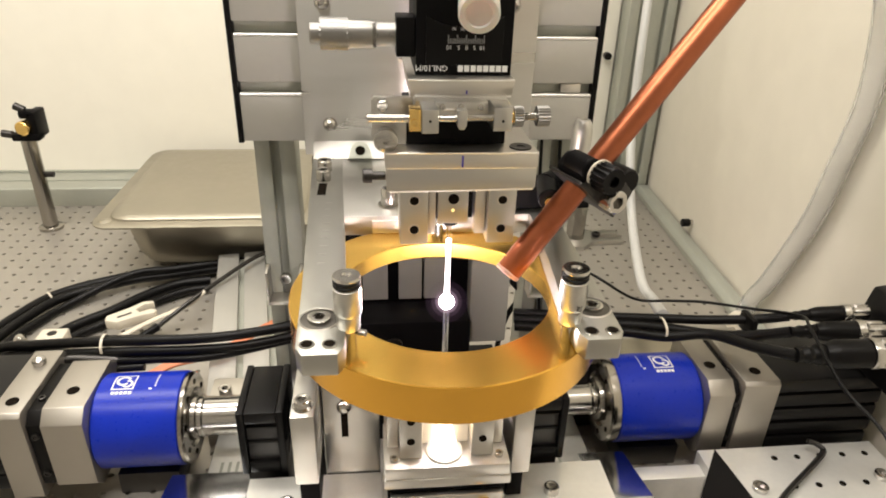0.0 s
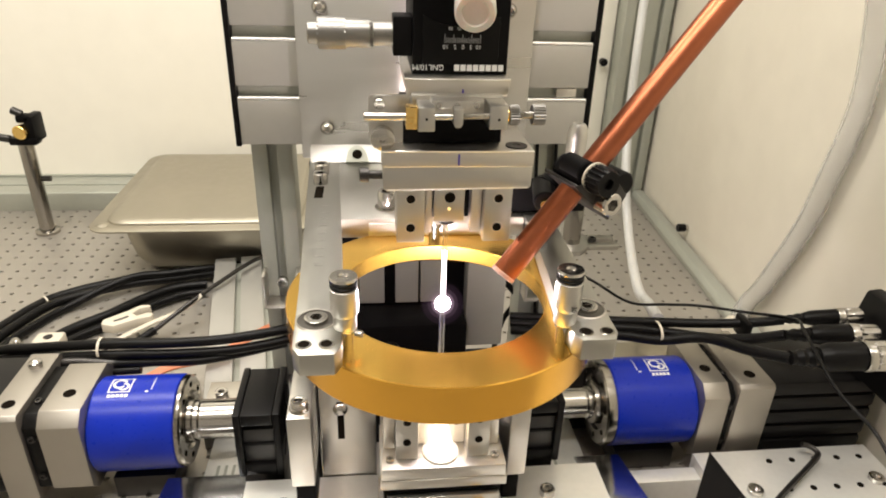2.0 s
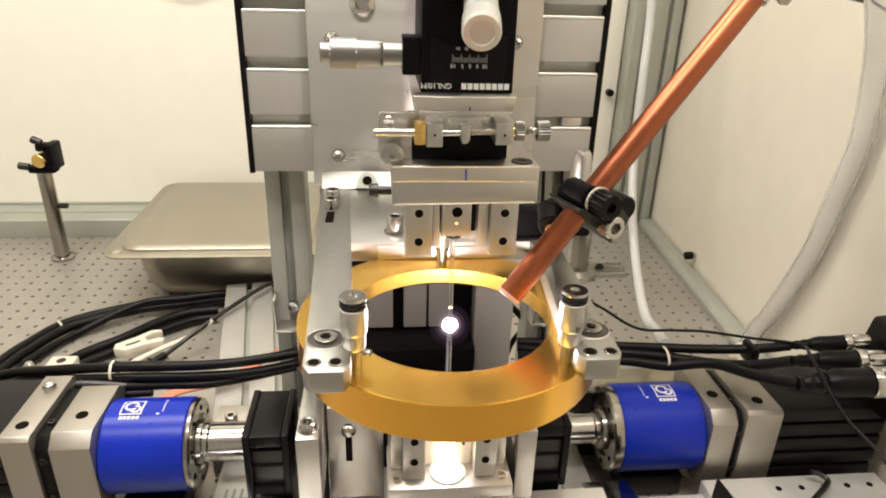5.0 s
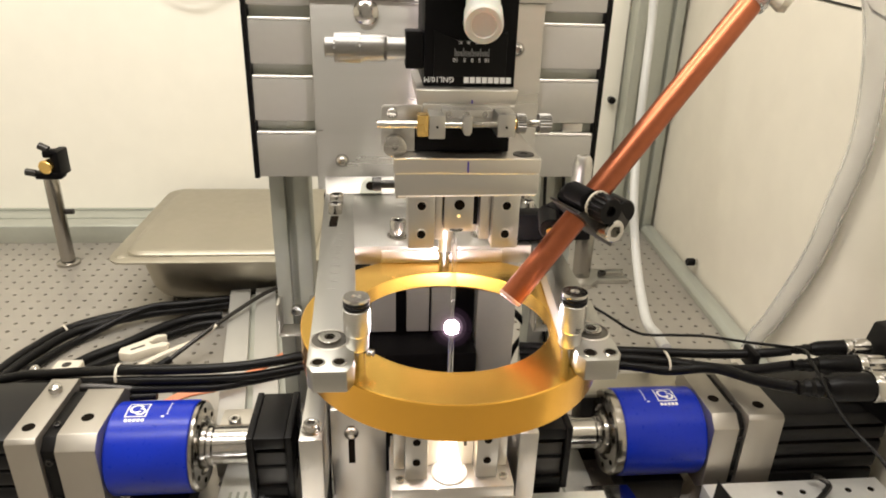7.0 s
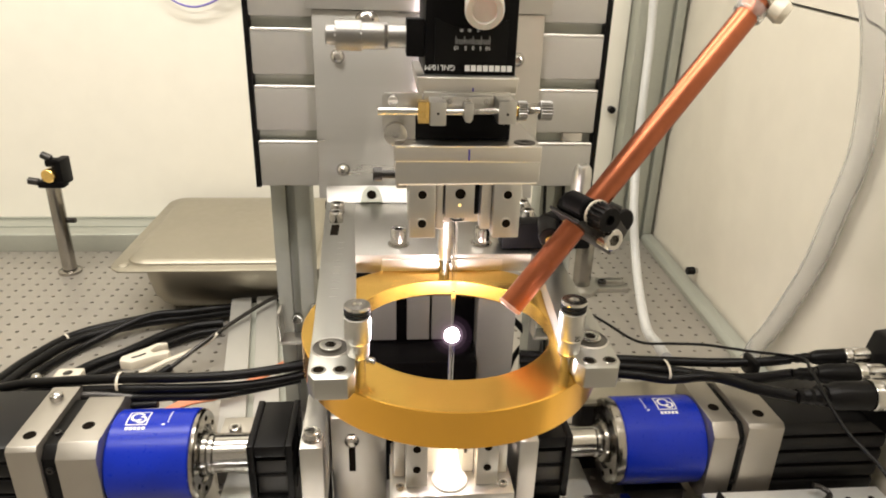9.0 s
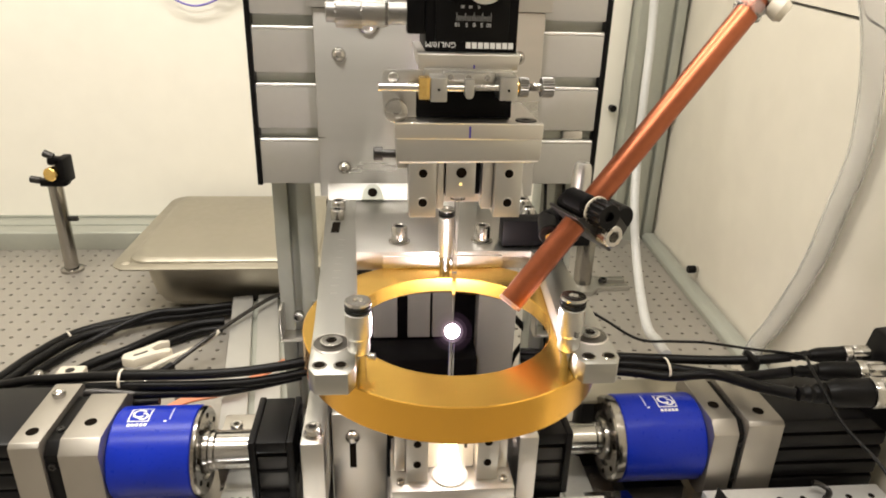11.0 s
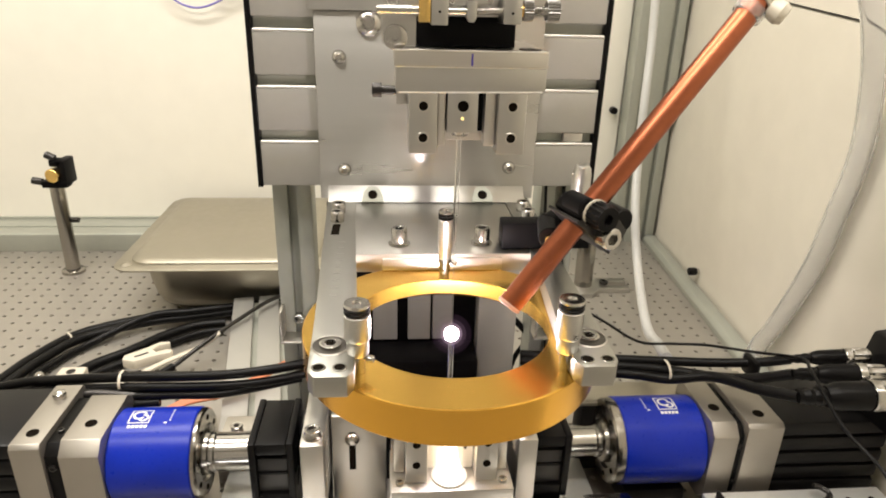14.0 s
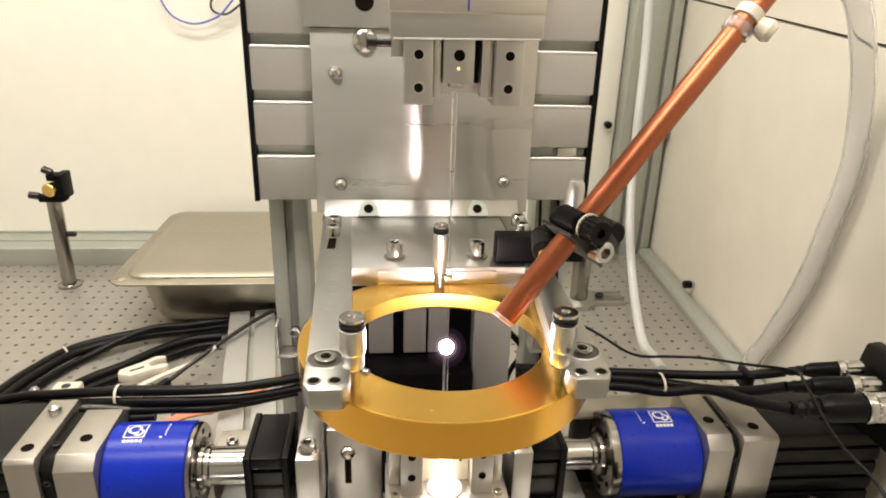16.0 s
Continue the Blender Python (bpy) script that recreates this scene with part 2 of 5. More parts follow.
def text_mesh(body, size, m, material, name, parent, align="CENTER"):
    cu = bpy.data.curves.new("lettering", "FONT")
    cu.body, cu.size, cu.align_x, cu.extrude = body, size, align, 0.00006
    cu.resolution_u = 3
    tmp = new("tmp", cu)
    me = bpy.data.meshes.new_from_object(tmp.evaluated_get(bpy.context.evaluated_depsgraph_get()))
    bpy.data.objects.remove(tmp)
    me.materials.clear()
    me.materials.append(material)
    ob = new(name, me)
    ob.parent = parent
    ob.matrix_local = m
    return ob


TBL = -0.32

# ---- setting ----
def table_top():
    """Steel top plate with real tapped bores on a 25 mm grid."""
    bm = bmesh.new()
    p, r, k = 0.025, 0.0034, 8
    x0, nx, y0, ny = -1.2 + 0.0105, 70, 0.0085, 38
    for i in range(nx):
        for j in range(ny):
            cx, cy = x0 + (i + 0.5) * p, y0 + (j + 0.5) * p
            h = p / 2
            outer = [(h, 0), (h, h), (0, h), (-h, h), (-h, 0), (-h, -h), (0, -h), (h, -h)]
            o = [bm.verts.new((cx + a, cy + b, TBL)) for a, b in outer]
            n = [bm.verts.new((cx + r * math.cos(math.pi * q / 4), cy + r * math.sin(math.pi * q / 4), TBL)) for q in range(k)]
            d = [bm.verts.new((cx + r * math.cos(math.pi * q / 4), cy + r * math.sin(math.pi * q / 4), TBL - 0.0035)) for q in range(k)]
            for q in range(k):
                w = (q + 1) % k
                bm.faces.new((o[q], o[w], n[w], n[q]))
                bm.faces.new((n[q], n[w], d[w], d[q]))
            bm.faces.new(d)
    return bm


def mesh_raw(name, bm, material, parent):
    me = bpy.data.meshes.new("mesh")
    bm.to_mesh(me)
    bm.free()
    me.materials.append(material)
    ob = new(name, me)
    ob.parent = parent
    return ob


table = thing("optical_table", "grey steel optical table top with a grid of tapped holes", "optical table")
mesh_raw("perforated_top", table_top(), TABLE, table)
part("front_strip", box(-1.2, 0.56, -0.9, 0.0085, TBL - 0.02, TBL, 0), TABLE, table)
part("core", box(-1.2, 0.56, -0.9, 0.958, TBL - 0.30, TBL - 0.021, 0), STEEL_DARK, table)
solid("floor", box(-1.9, 1.2, -1.6, 1.2, TBL - 0.36, TBL - 0.301, 0), CEIL, "plain pale floor under the table", "floor", kind="structure")
solid("wall_back", box(-1.9, 1.2, 1.0, 1.03, TBL - 0.3, 1.2, 0), WALL, "cream white smooth back panel of the enclosure", "wall", kind="structure")


def side_x(y):
    """Inner face of the side panel, which stands slightly out of square."""
    return 0.4981 + 0.07 * y


def side_slab(z_low, z_high, out):
    """A stretch of side panel between two sloping heights."""
    bm, y0, y1 = bmesh.new(), -1.6, 1.0
    v = [bm.verts.new((side_x(y) + out + d, y, fz(y))) for d in (0, 0.015) for y, fz in ((y0, z_low), (y1, z_low), (y1, z_high), (y0, z_high))]
    for q in ((0, 1, 2, 3), (4, 5, 6, 7), (0, 1, 5, 4), (1, 2, 6, 5), (2, 3, 7, 6), (3, 0, 4, 7)):
        bm.faces.new([v[k] for k in q])
    return bm


def swing(ob, x, y, deg):
    """Turns a thing about an upright line through x, y."""
    ob.matrix_world = Matrix.Translation((x, y, 0)) @ Matrix.Rotation(radians(deg), 4, "Z") @ Matrix.Translation((-x, -y, 0))


solid("wall_right", side_slab(lambda y: TBL - 0.3, lambda y: 0.1535 + 0.0755 * y, 0.0), PANEL, "milky translucent-looking side panel of the enclosure", "wall", kind="structure")
solid("wall_right_upper", side_slab(lambda y: 0.1575 + 0.0755 * y, lambda y: 1.2, 0.003), PANEL, "upper milky side panel above a dark seam", "wall", kind="structure")
solid("wall_left", box(-1.93, -1.9, -1.6, 1.03, TBL - 0.3, 1.2, 0), WALL, "plain cream wall", "wall", kind="structure")
# unseen wall added; its grey sets the contrast in metal reflections
solid("wall_front", box(-1.9, 1.2, -1.63, -1.6, TBL - 0.3, 1.2, 0), UNSEEN_WALL, "added unseen front wall, grey for the metals to mirror", "wall", kind="structure")
solid("ceiling", box(-1.9, 1.2, -1.63, 1.03, 1.2, 1.23, 0), CEIL, "plain white ceiling", "ceiling", kind="structure")
# back rail of the enclosure: lit flat top with a groove, and a lower step
tagged(part("trim", prism([(0.903, TBL), (0.903, -0.2840), (0.906, -0.2822), (0.944, -0.2822), (0.944, -0.2860), (0.950, -0.2860), (0.950, -0.2822), (1.0, -0.2822), (1.0, TBL)], "x", -1.88, 0.455, 0.0008), ANOD_DULL), "grey aluminium rail along the foot of the back panel", "rail", kind="structure")
solid("trim_gap", box(-1.88, 0.455, 0.9935, 0.9995, -0.2818, -0.2785, 0), ANOD_DULL, "dark gasket line at the foot of the back panel", "gasket", kind="structure")


def slot_profile(w, d, slots=1):
    """Cross-section of a T-slot profile, w across x and d across y, with grooves on the front."""
    g, dep = 0.0095, 0.0125
    pts = [(-w / 2, d / 2), (-w / 2, -d / 2)]
    for i in range(slots):
        c = -w / 2 + w * (i + 0.5) / slots
        pts += [(c - g / 2, -d / 2), (c - g / 2, -d / 2 + dep), (c + g / 2, -d / 2 + dep), (c + g / 2, -d / 2)]
    return pts + [(w / 2, -d / 2), (w / 2, d / 2)]


def post_profile(cx, cy, z0, z1, w, d, slots=1, bev=0.0004):
    return prism([(cx + a, cy + b) for a, b in slot_profile(w, d, slots)], "z", z0, z1, bev)


corner = thing("corner_post", "pale green-grey aluminium enclosure corner profile", "frame post")
part("upright", post_profile(0.5085, 0.9650, TBL, 1.19, 0.094, 0.046, 2), ANOD_DULL, corner)
part("flange", box(0.395, 0.4585, 0.988, 0.999, -0.2776, 1.19, 0.0008), WALL, corner, "white edge strip beside the profile")
rr = thing("side_rail", "aluminium rail along the foot of the side panel", "rail")
part("lower_rail", prism([(0.5340, TBL), (0.5340, TBL + 0.010), (0.540, TBL + 0.018), (0.559, TBL + 0.018), (0.559, TBL)], "y", -0.5, 0.938, 0.001), ANOD_DULL, rr)
swing(rr, 0.5655, 0.955, -4.0)


def panel_knob(at, way):
    k = thing("panel_screw", "small black panel screw with a bright collar", "screw", "panel screws")
    a, w = Vector(at), Vector(way)
    part("collar", rod(0.006, a, a + w * 0.006), STEEL, k)
    part("head", rod(0.0075, a + w * 0.006, a + w * 0.020), BLACK_PLASTIC, k)
    return k


panel_knob((0.5464, 0.693, -0.281), (-1, 0, 0))
panel_knob((0.440, 0.988, -0.031), (0, -1, 0))
panel_knob((0.5630, 0.934, -0.039), (-1, 0, 0))


# ---- frame behind: slotted plate, uprights ----
frame_plate = thing("slotted_profile_plate", "wide light grey slotted aluminium profile plate with black end caps", "profile plate")
PX0, PX1, PY = -0.166, 0.169, 0.25
edges = [0.021, 0.0667, 0.120, 0.172, 0.2255, 0.278, 0.3315, 0.385, 0.438]
for i, (a, b) in enumerate(zip(edges, edges[1:])):
    part("bar", box(PX0, PX1, PY, PY + 0.022, a + (0.0105 if i else 0), b, 0.0012), ANOD, frame_plate)
    # pale bead added so the bar's top edge carries a highlight
    part("lip", rod(0.0017, (PX0 + 0.001, PY + 0.0007, b - 0.0009), (PX1 - 0.001, PY + 0.0007, b - 0.0009), 14, 0.0002), EDGE_HIGHLIGHT, frame_plate, "added pale bead for the highlight on the bar's top edge")
part("web", box(PX0 + 0.0005, PX1 - 0.0005, PY + 0.0095, PY + 0.0215, 0.022, 0.437, 0), ANOD_DULL, frame_plate)
part("end_cap", box(PX0 - 0.005, PX0 - 0.0002, PY - 0.001, PY + 0.023, 0.0195, 0.438, 0.0005), BLACK_PLASTIC, frame_plate, "black end strip")
part("end_cap", box(PX1 + 0.0002, PX1 + 0.005, PY - 0.001, PY + 0.023, 0.0195, 0.438, 0.0005), BLACK_PLASTIC, frame_plate, "black end strip")
part("slot_nut", box(0.138, 0.158, PY + 0.002, PY + 0.0094, 0.0680, 0.0765, 0.0005), ALU, frame_plate)

for cx in (-0.142, 0.146):
    up = thing("upright_profile", "light grey slotted aluminium upright standing on the table", "profile", "uprights of the frame")
    part("column", post_profile(cx, 0.294, TBL + 0.04, 0.43, 0.040, 0.040), ANOD_DULL, up)
    part("foot", box(cx - 0.026, cx + 0.026, 0.262, 0.325, TBL, TBL + 0.0396, 0.001), ALU_SATIN, up)
    part("angle_bracket", join(box(cx - 0.019, cx + 0.019, 0.252, 0.2735, -0.165, -0.161, 0.0005), box(cx - 0.019, cx - 0.016, 0.252, 0.2735, -0.161, -0.125, 0.0005), box(cx + 0.016, cx + 0.019, 0.252, 0.2735, -0.161, -0.125, 0.0005)), ALU, up)
    part("bracket_screw", screw((cx, 0.2738, -0.142), (0, -1, 0), 0.006, 0.006), STEEL, up)

# lower mounting frame, seen through the ring
low = thing("lower_mounting_frame", "grey slotted profile and black blocks behind the ring", "machine frame")
for x0, x1 in ((-0.058, -0.031), (-0.019, 0.006), (0.0085, 0.0315)):
    part("rail", box(x0, x1, 0.250, 0.262, -0.160, -0.02, 0.0006), ANOD, low)
part("backing", box(-0.105, 0.105, 0.2625, 0.274, -0.20, -0.002, 0.0006), BLACK, low, "black backing plate")
part("carriage", box(-0.10, 0.055, 0.205, 0.2495, -0.26, -0.162, 0.001), BLACK, low, "black carriage block")
part("carriage_knob", rod(0.009, (-0.026, 0.2045, -0.188), (-0.026, 0.199, -0.188)), BLACK_PLASTIC, low)
part("side_bar", box(0.058, 0.100, 0.235, 0.2615, -0.210, -0.03, 0.0008), ANOD, low)
part("pedestal", box(-0.10, 0.10, 0.206, 0.30, TBL, -0.2602, 0.001), BLACK, low)

# ---- back plate with the ledge ----
bp = thing("back_plate", "brushed aluminium vertical mounting plate with button screws", "mounting plate")
part("plate", box(-0.107, 0.105, 0.230, 0.2492, 0.0142, 0.190, 0.0008), ALU_BRUSH, bp)
part("upper_plate", box(-0.112, 0.110, 0.2265, 0.2492, 0.1905, 0.44, 0.0008), ALU_BRUSH, bp)
part("fillet", prism([(0.2298, 0.0143), (0.216, 0.0143), (0.2298, 0.0275)], "x", -0.099, 0.095, 0.0003), ALU_BRUSH, bp, "bright sloping corner strip")
for x, z, r in ((-0.0849, 0.150, 0.0065), (-0.0828, 0.0435, 0.0065), (0.0793, 0.0465, 0.0065), (0.0815, 0.150, 0.0065), (-0.0575, 0.1796, 0.0115), (0.060, 0.181, 0.0115), (-0.0849, 0.235, 0.0065), (0.083, 0.235, 0.0065)):
    y = 0.2299 if z < 0.19 else 0.2264
    part("button_screw", lathe([(0, 0.0022), (r * 0.42, 0.0022, "hex"), (r * 0.42, 0.0047, "hex"), (r * 0.5, 0.005), (r * 0.8, 0.0035), (r, 0.001), (r, 0), (0, 0)], (x, y, z), (0, -1, 0)), STEEL, bp)
for x in (-0.0557, 0.0528):
    seat = bmesh.new()
    vs = [seat.verts.new((x + 0.0105 * math.cos(a), 0.2158 + 0.0128 * math.sin(a) * 0.93 - 0.0014, 0.0145 + 0.0122 * math.sin(a) + 0.0012)) for a in [math.pi * k / 16 for k in range(17)]]
    seat.faces.new(vs)
    ext = bmesh.ops.extrude_face_region(seat, geom=seat.faces[:])
    for v in ext["geom"]:
        if isinstance(v, bmesh.types.BMVert):
            v.co += Vector((0, 0.002, -0.002))
    # proud half-disc; the pocket's shaded look is put into its dull grey
    part("counterbore", seat, ANOD_DULL, bp)
    part("bore", hole((x, 0.2192, 0.0215), (0, -0.69, 0.72), 0.0046), RECESS_SHADE, bp)

part("bore", hole((-0.057, 0.2262, 0.213), (0, -1, 0), 0.0085), RECESS_SHADE, bp)

# horizontal base with the two carrying arms
bs = thing("ring_carrier_base", "satin aluminium base plate bolted under the back plate", "base plate")
part("plate", box(-0.0725, 0.0755, 0.0865, 0.2485, -0.002, 0.0138, 0.0008), ALU_SATIN, bs)
part("front_lip", box(-0.0455, 0.0515, 0.0845, 0.0955, 0.0002, 0.0105, 0.0006), ALU, bs, "bright milled front lip")
for x, y in ((-0.0317, 0.108), (0.0376, 0.109)):
    part("cap_screw", screw((x, y, 0.0139), (0, 0, 1), 0.0068, 0.0145), STEEL, bs)
    part("washer", lathe([(0.0045, 0), (0.009, 0), (0.009, 0.0012), (0.0045, 0.0012), (0.0045, 0)], (x, y, 0.0139)), STEEL, bs)


def arm(side):
    """A flat carrying arm along y that ends in a block with two bores."""
    a = thing("carrying_arm", "machined aluminium arm that carries the gold ring", "support arm", "carrying arms")
    if side < 0:
        out = [(-0.0865, -0.0815), (-0.0825, -0.0885), (-0.0640, -0.0885), (-0.0605, -0.0815), (-0.0605, -0.050), (-0.0650, 0.060), (-0.0700, 0.160), (-0.0728, 0.2485), (-0.101, 0.2485), (-0.0885, -0.02)]
        holes = ((-0.0805, -0.0790), (-0.0685, -0.0790))
        scr, back = (-0.0755, -0.0550), ((-0.0865, 0.187), (-0.0862, 0.163))
    else:
        out = [(0.0940, -0.0765), (0.0905, -0.0835), (0.0715, -0.0835), (0.0680, -0.0765), (0.0680, -0.040), (0.0760, 0.060), (0.0760, 0.2485), (0.102, 0.2485), (0.0960, 0.06), (0.0950, -0.02)]
        holes = ((0.0758, -0.0755), (0.0880, -0.0755))
        scr, back = (0.0832, -0.0510), ((0.0885, 0.192), (0.0885, 0.168))
    part("bar", prism(out, "z", 0.0006, 0.0142, 0.0007), ARM_ALU, a)
    for x, y in holes:
        part("bore", hole((x, y, 0.0142), (0, 0, 1), 0.0031), RECESS_SHADE, a)
        part("bore_rim", lathe([(0.0031, 0.0004), (0.0040, 0.0004), (0.0043, 0.0001), (0.0031, 0.0001), (0.0031, 0.0004)], (x, y, 0.0143), (0, 0, 1), 24), STEEL, a)
    # flat disc on the bar; recess shade is painted in its darker metal
    part("counterbore", lathe([(0, 0.0002), (0.0106, 0.0002), (0.0112, 0.0001), (0, 0.0001)], (*scr, 0.0142)), COUNTERBORE_SHADE, a, "flat disc darkened to stand for a shaded screw recess")
    part("recess_rim", lathe([(0.0106, 0.0001), (0.0106, 0.0006), (0.0112, 0.0007), (0.0118, 0.0001), (0.0106, 0.0001)], (*scr, 0.0142), (0, 0, 1), 40), ALU, a)
    part("cap_screw", screw((*scr, 0.0145), (0, 0, 1), 0.0066, 0.0022), STEEL, a)
    part("socket", lathe([(0, 0.0003), (0.0030, 0.0003, "hex"), (0.0030, 0.0001, "hex"), (0, 0.0001)], (scr[0], scr[1], 0.0153)), RECESS_SHADE, a)
    for x, y in back:
        part("cap_screw", screw((x, y, 0.0142), (0, 0, 1), 0.0062, 0.010), STEEL, a)
    sl = back[1]
    # thin dark strip on the face; the slot's shade is its colour
    part("slot", box(sl[0] - 0.0035, sl[0] + 0.0035, sl[1] - 0.034, sl[1] - 0.008, 0.0139, 0.01435, 0.0001), RECESS_SHADE, a, "long dark adjusting slot")
    if side < 0:
        for i in range(9):
            part("tick", box(-0.0815, -0.0765, 0.112 - i * 0.0125, 0.1128 - i * 0.0125, 0.0141, 0.01432, 0), ALU_SATIN, a)
    return a


arm(-1)
arm(1)

# gold ring
RX, RY = 0.0015, -0.0020
ring = thing("gold_ring", "polished gold-plated ring lying level under the arms", "metal ring")
part("top_face", lathe([(0.0685, -0.0003), (0.0689, 0.0), (0.0996, 0.0), (0.0998, -0.0002)], (RX, RY, 0), seg=128), GOLD, ring, "mirror-polished gold top", smooth=20)
part("inner_wall", lathe([(0.0685, -0.0004), (0.0685, -0.0114)], (RX, RY, 0), seg=128), GOLD, ring, "mirror-polished gold bore")
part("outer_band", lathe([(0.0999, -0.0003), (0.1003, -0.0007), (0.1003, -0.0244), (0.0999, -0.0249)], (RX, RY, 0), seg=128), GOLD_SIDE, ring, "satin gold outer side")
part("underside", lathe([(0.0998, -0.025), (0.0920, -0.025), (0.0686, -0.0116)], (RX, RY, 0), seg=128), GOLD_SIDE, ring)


def plunger(x, y, h=0.046, r=0.0078):
    p = thing("adjuster_pin", "round steel adjuster with two black o-rings on top", "adjuster", "adjusters on the ring")
    p.location = (x, y, 0)
    part("stem", lathe([(0, 0.0002), (0.0042, 0.0002), (0.0042, 0.010), (0.0055, 0.0105), (0.0055, 0.0135), (0, 0.0135)]), STEEL, p)
    part("sleeve", lathe([(0.0, 0.0125), (r * 0.77, 0.0125), (r * 0.85, 0.0135), (r * 0.85, 0.022), (r - 0.0003, 0.0232), (r, 0.024), (r, h - 0.0075), (r * 0.9, h - 0.007), (0, h - 0.007)]), CHROME_LIGHT, p)
    part("o_ring", lathe([(r * 0.86 + 0.0011 * math.cos(t), h - 0.0058 + 0.0011 * math.sin(t)) for t in [math.tau * k / 10 for k in range(11)]]), RUBBER, p, "black rubber o-ring")
    part("o_ring", lathe([(r * 0.86 + 0.0011 * math.cos(t), h - 0.0034 + 0.0011 * math.sin(t)) for t in [math.tau * k / 10 for k in range(11)]]), RUBBER, p, "black rubber o-ring")
    part("cap", lathe([(0, h - 0.0068), (r * 0.82, h - 0.0068), (r * 0.82, h - 0.002), (r * 0.98, h - 0.0018), (r, h - 0.0012), (r * 0.93, h), (0.0030, h), (0.0024, h - 0.0012, "hex"), (0, h - 0.0012)]), STEEL, p)
    part("lock_screw", rod(0.0022, (0.0055, -0.003, 0.011), (0.0095, -0.0045, 0.011)), STEEL, p)
    return p


CHROME_LIGHT = mat("satin_steel_sleeve", (0.56, 0.55, 0.52), 0.36, 1.0, 0.06, 60)
pl = plunger(-0.0590, -0.0615, 0.0462)
pl2 = plunger(0.0668, -0.0625, 0.0478)
plunger(0.0041, 0.0790, 0.0535, 0.0060)
text_mesh("30", 0.0042, pose(0.0005, -0.0080, 0.026, 90, 90, 0), STEEL_DARK, "engraved_number", pl2)

# ---- melt spot and glass ----
AX = 0.0030
SP = -0.0105
melt = thing("plasma_spot", "blinding white-hot melt spot on the glass rod", "glowing melt")
part("core", lathe([(0.0047 * math.sin(math.pi * k / 16), -0.0047 * math.cos(math.pi * k / 16)) for k in range(17)], (AX, 0, SP), seg=32), PLASMA, melt)
# nested shells put the soft glare into the shape, step by step
for hr, hm in GLARE_SHELLS:
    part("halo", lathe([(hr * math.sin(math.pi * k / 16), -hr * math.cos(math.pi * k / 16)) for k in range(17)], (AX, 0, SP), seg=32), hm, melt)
lower_rod = thing("lower_glass_rod", "clear glass rod rising from the lower clamp", "glass rod")
part("rod", rod(0.0019, (AX, 0, -0.118), (AX, 0, SP - 0.004), 16), GLASS, lower_rod)
bead = thing("hot_neck", "glowing molten neck of glass between rod and melt spot", "glowing glass")
part("neck", lathe([(0, -0.0070), (0.0018, -0.0068), (0.0018, 0.001), (0.0014, 0.006), (0.0010, 0.014), (0.0009, 0.030), (0.0012, 0.036), (0, 0.037)], seg=20), HOT_GLASS, bead)

# ---- pulling head (moves up) ----
head = thing("pulling_head", "upper carriage with goniometer, slide and glass clamp", "positioning stage")
gon = part("goniometer", join(box(-0.0204, 0.0308, -0.020, 0.045, 0.1438, 0.205, 0.0008)), BLACK, head, "black goniometer body with white print")
part("arc_plate", prism([(-0.0150, 0.150), (0.0255, 0.150), (0.0255, 0.1745), (0.019, 0.1715), (0.0125, 0.1697), (0.005, 0.1690), (-0.0025, 0.1697), (-0.009, 0.1715), (-0.0150, 0.1745)], "y", -0.0207, -0.0199, 0.0001), BLACK_PLASTIC, gon)
face = Matrix(((-1, 0, 0, 0), (0, 0, -1, 0), (0, -1, 0, 0), (0, 0, 0, 1)))  # print stands on its head


def print_at(body, size, x, z, parent):
    m = Matrix.Translation((x, -0.0210, z)) @ face
    return text_mesh(body, size, m, WHITE_INK, "print", parent)


print_at("GNL10/M", 0.0042, -0.0120, 0.1497, gon)
for i in range(8):
    part("print_bar", box(0.0020 + i * 0.0034, 0.0047 + i * 0.0034, -0.0212, -0.0206, 0.1466, 0.1498, 0), WHITE_INK, gon)
for x, s in ((-0.0030, "10"), (0.0020, "5"), (0.0062, "0"), (0.0103, "5"), (0.0145, "10")):
    print_at(s, 0.0030, x, 0.1600, gon)
for x, s in ((-0.0005, "30"), (0.0040, "30"), (0.0085, "0")):
    print_at(s, 0.0022, x, 0.1690, gon)
for i in range(21):
    h = 0.0042 if i % 5 == 0 else 0.0026
    part("tick", box(-0.0036 + i * 0.00094, -0.0033 + i * 0.00094, -0.0212, -0.0206, 0.1610, 0.1610 + h, 0), GREY_INK, gon)
part("clear_boot", lathe([(0, 0), (0.0090, 0), (0.0090, 0.018), (0.0080, 0.020), (0, 0.020)], (0.0105, -0.0212, 0.1925), (-0.12, -1, -0.30)), FROST, gon)
part("end_knob", lathe([(0, 0), (0.0096, 0), (0.0099, 0.001), (0.0099, 0.016), (0.0090, 0.0172), (0.0066, 0.0172), (0.0061, 0.0162), (0, 0.0162)], (0.0086, -0.0390, 0.1848), (-0.12, -1, -0.30), 40), FROST, gon, "frosted white round knob")
mic = part("micrometer", lathe([(0, 0.0), (0.0062, 0), (0.0062, 0.0115), (0, 0.0115)], (-0.0295, -0.010, 0.1635), (-1, 0, 0)), MIC, head, "satin steel micrometer with knurled thimble")
part("holder", box(-0.0305, -0.0206, -0.019, -0.001, 0.1535, 0.1735, 0.0008), BLACK, mic)
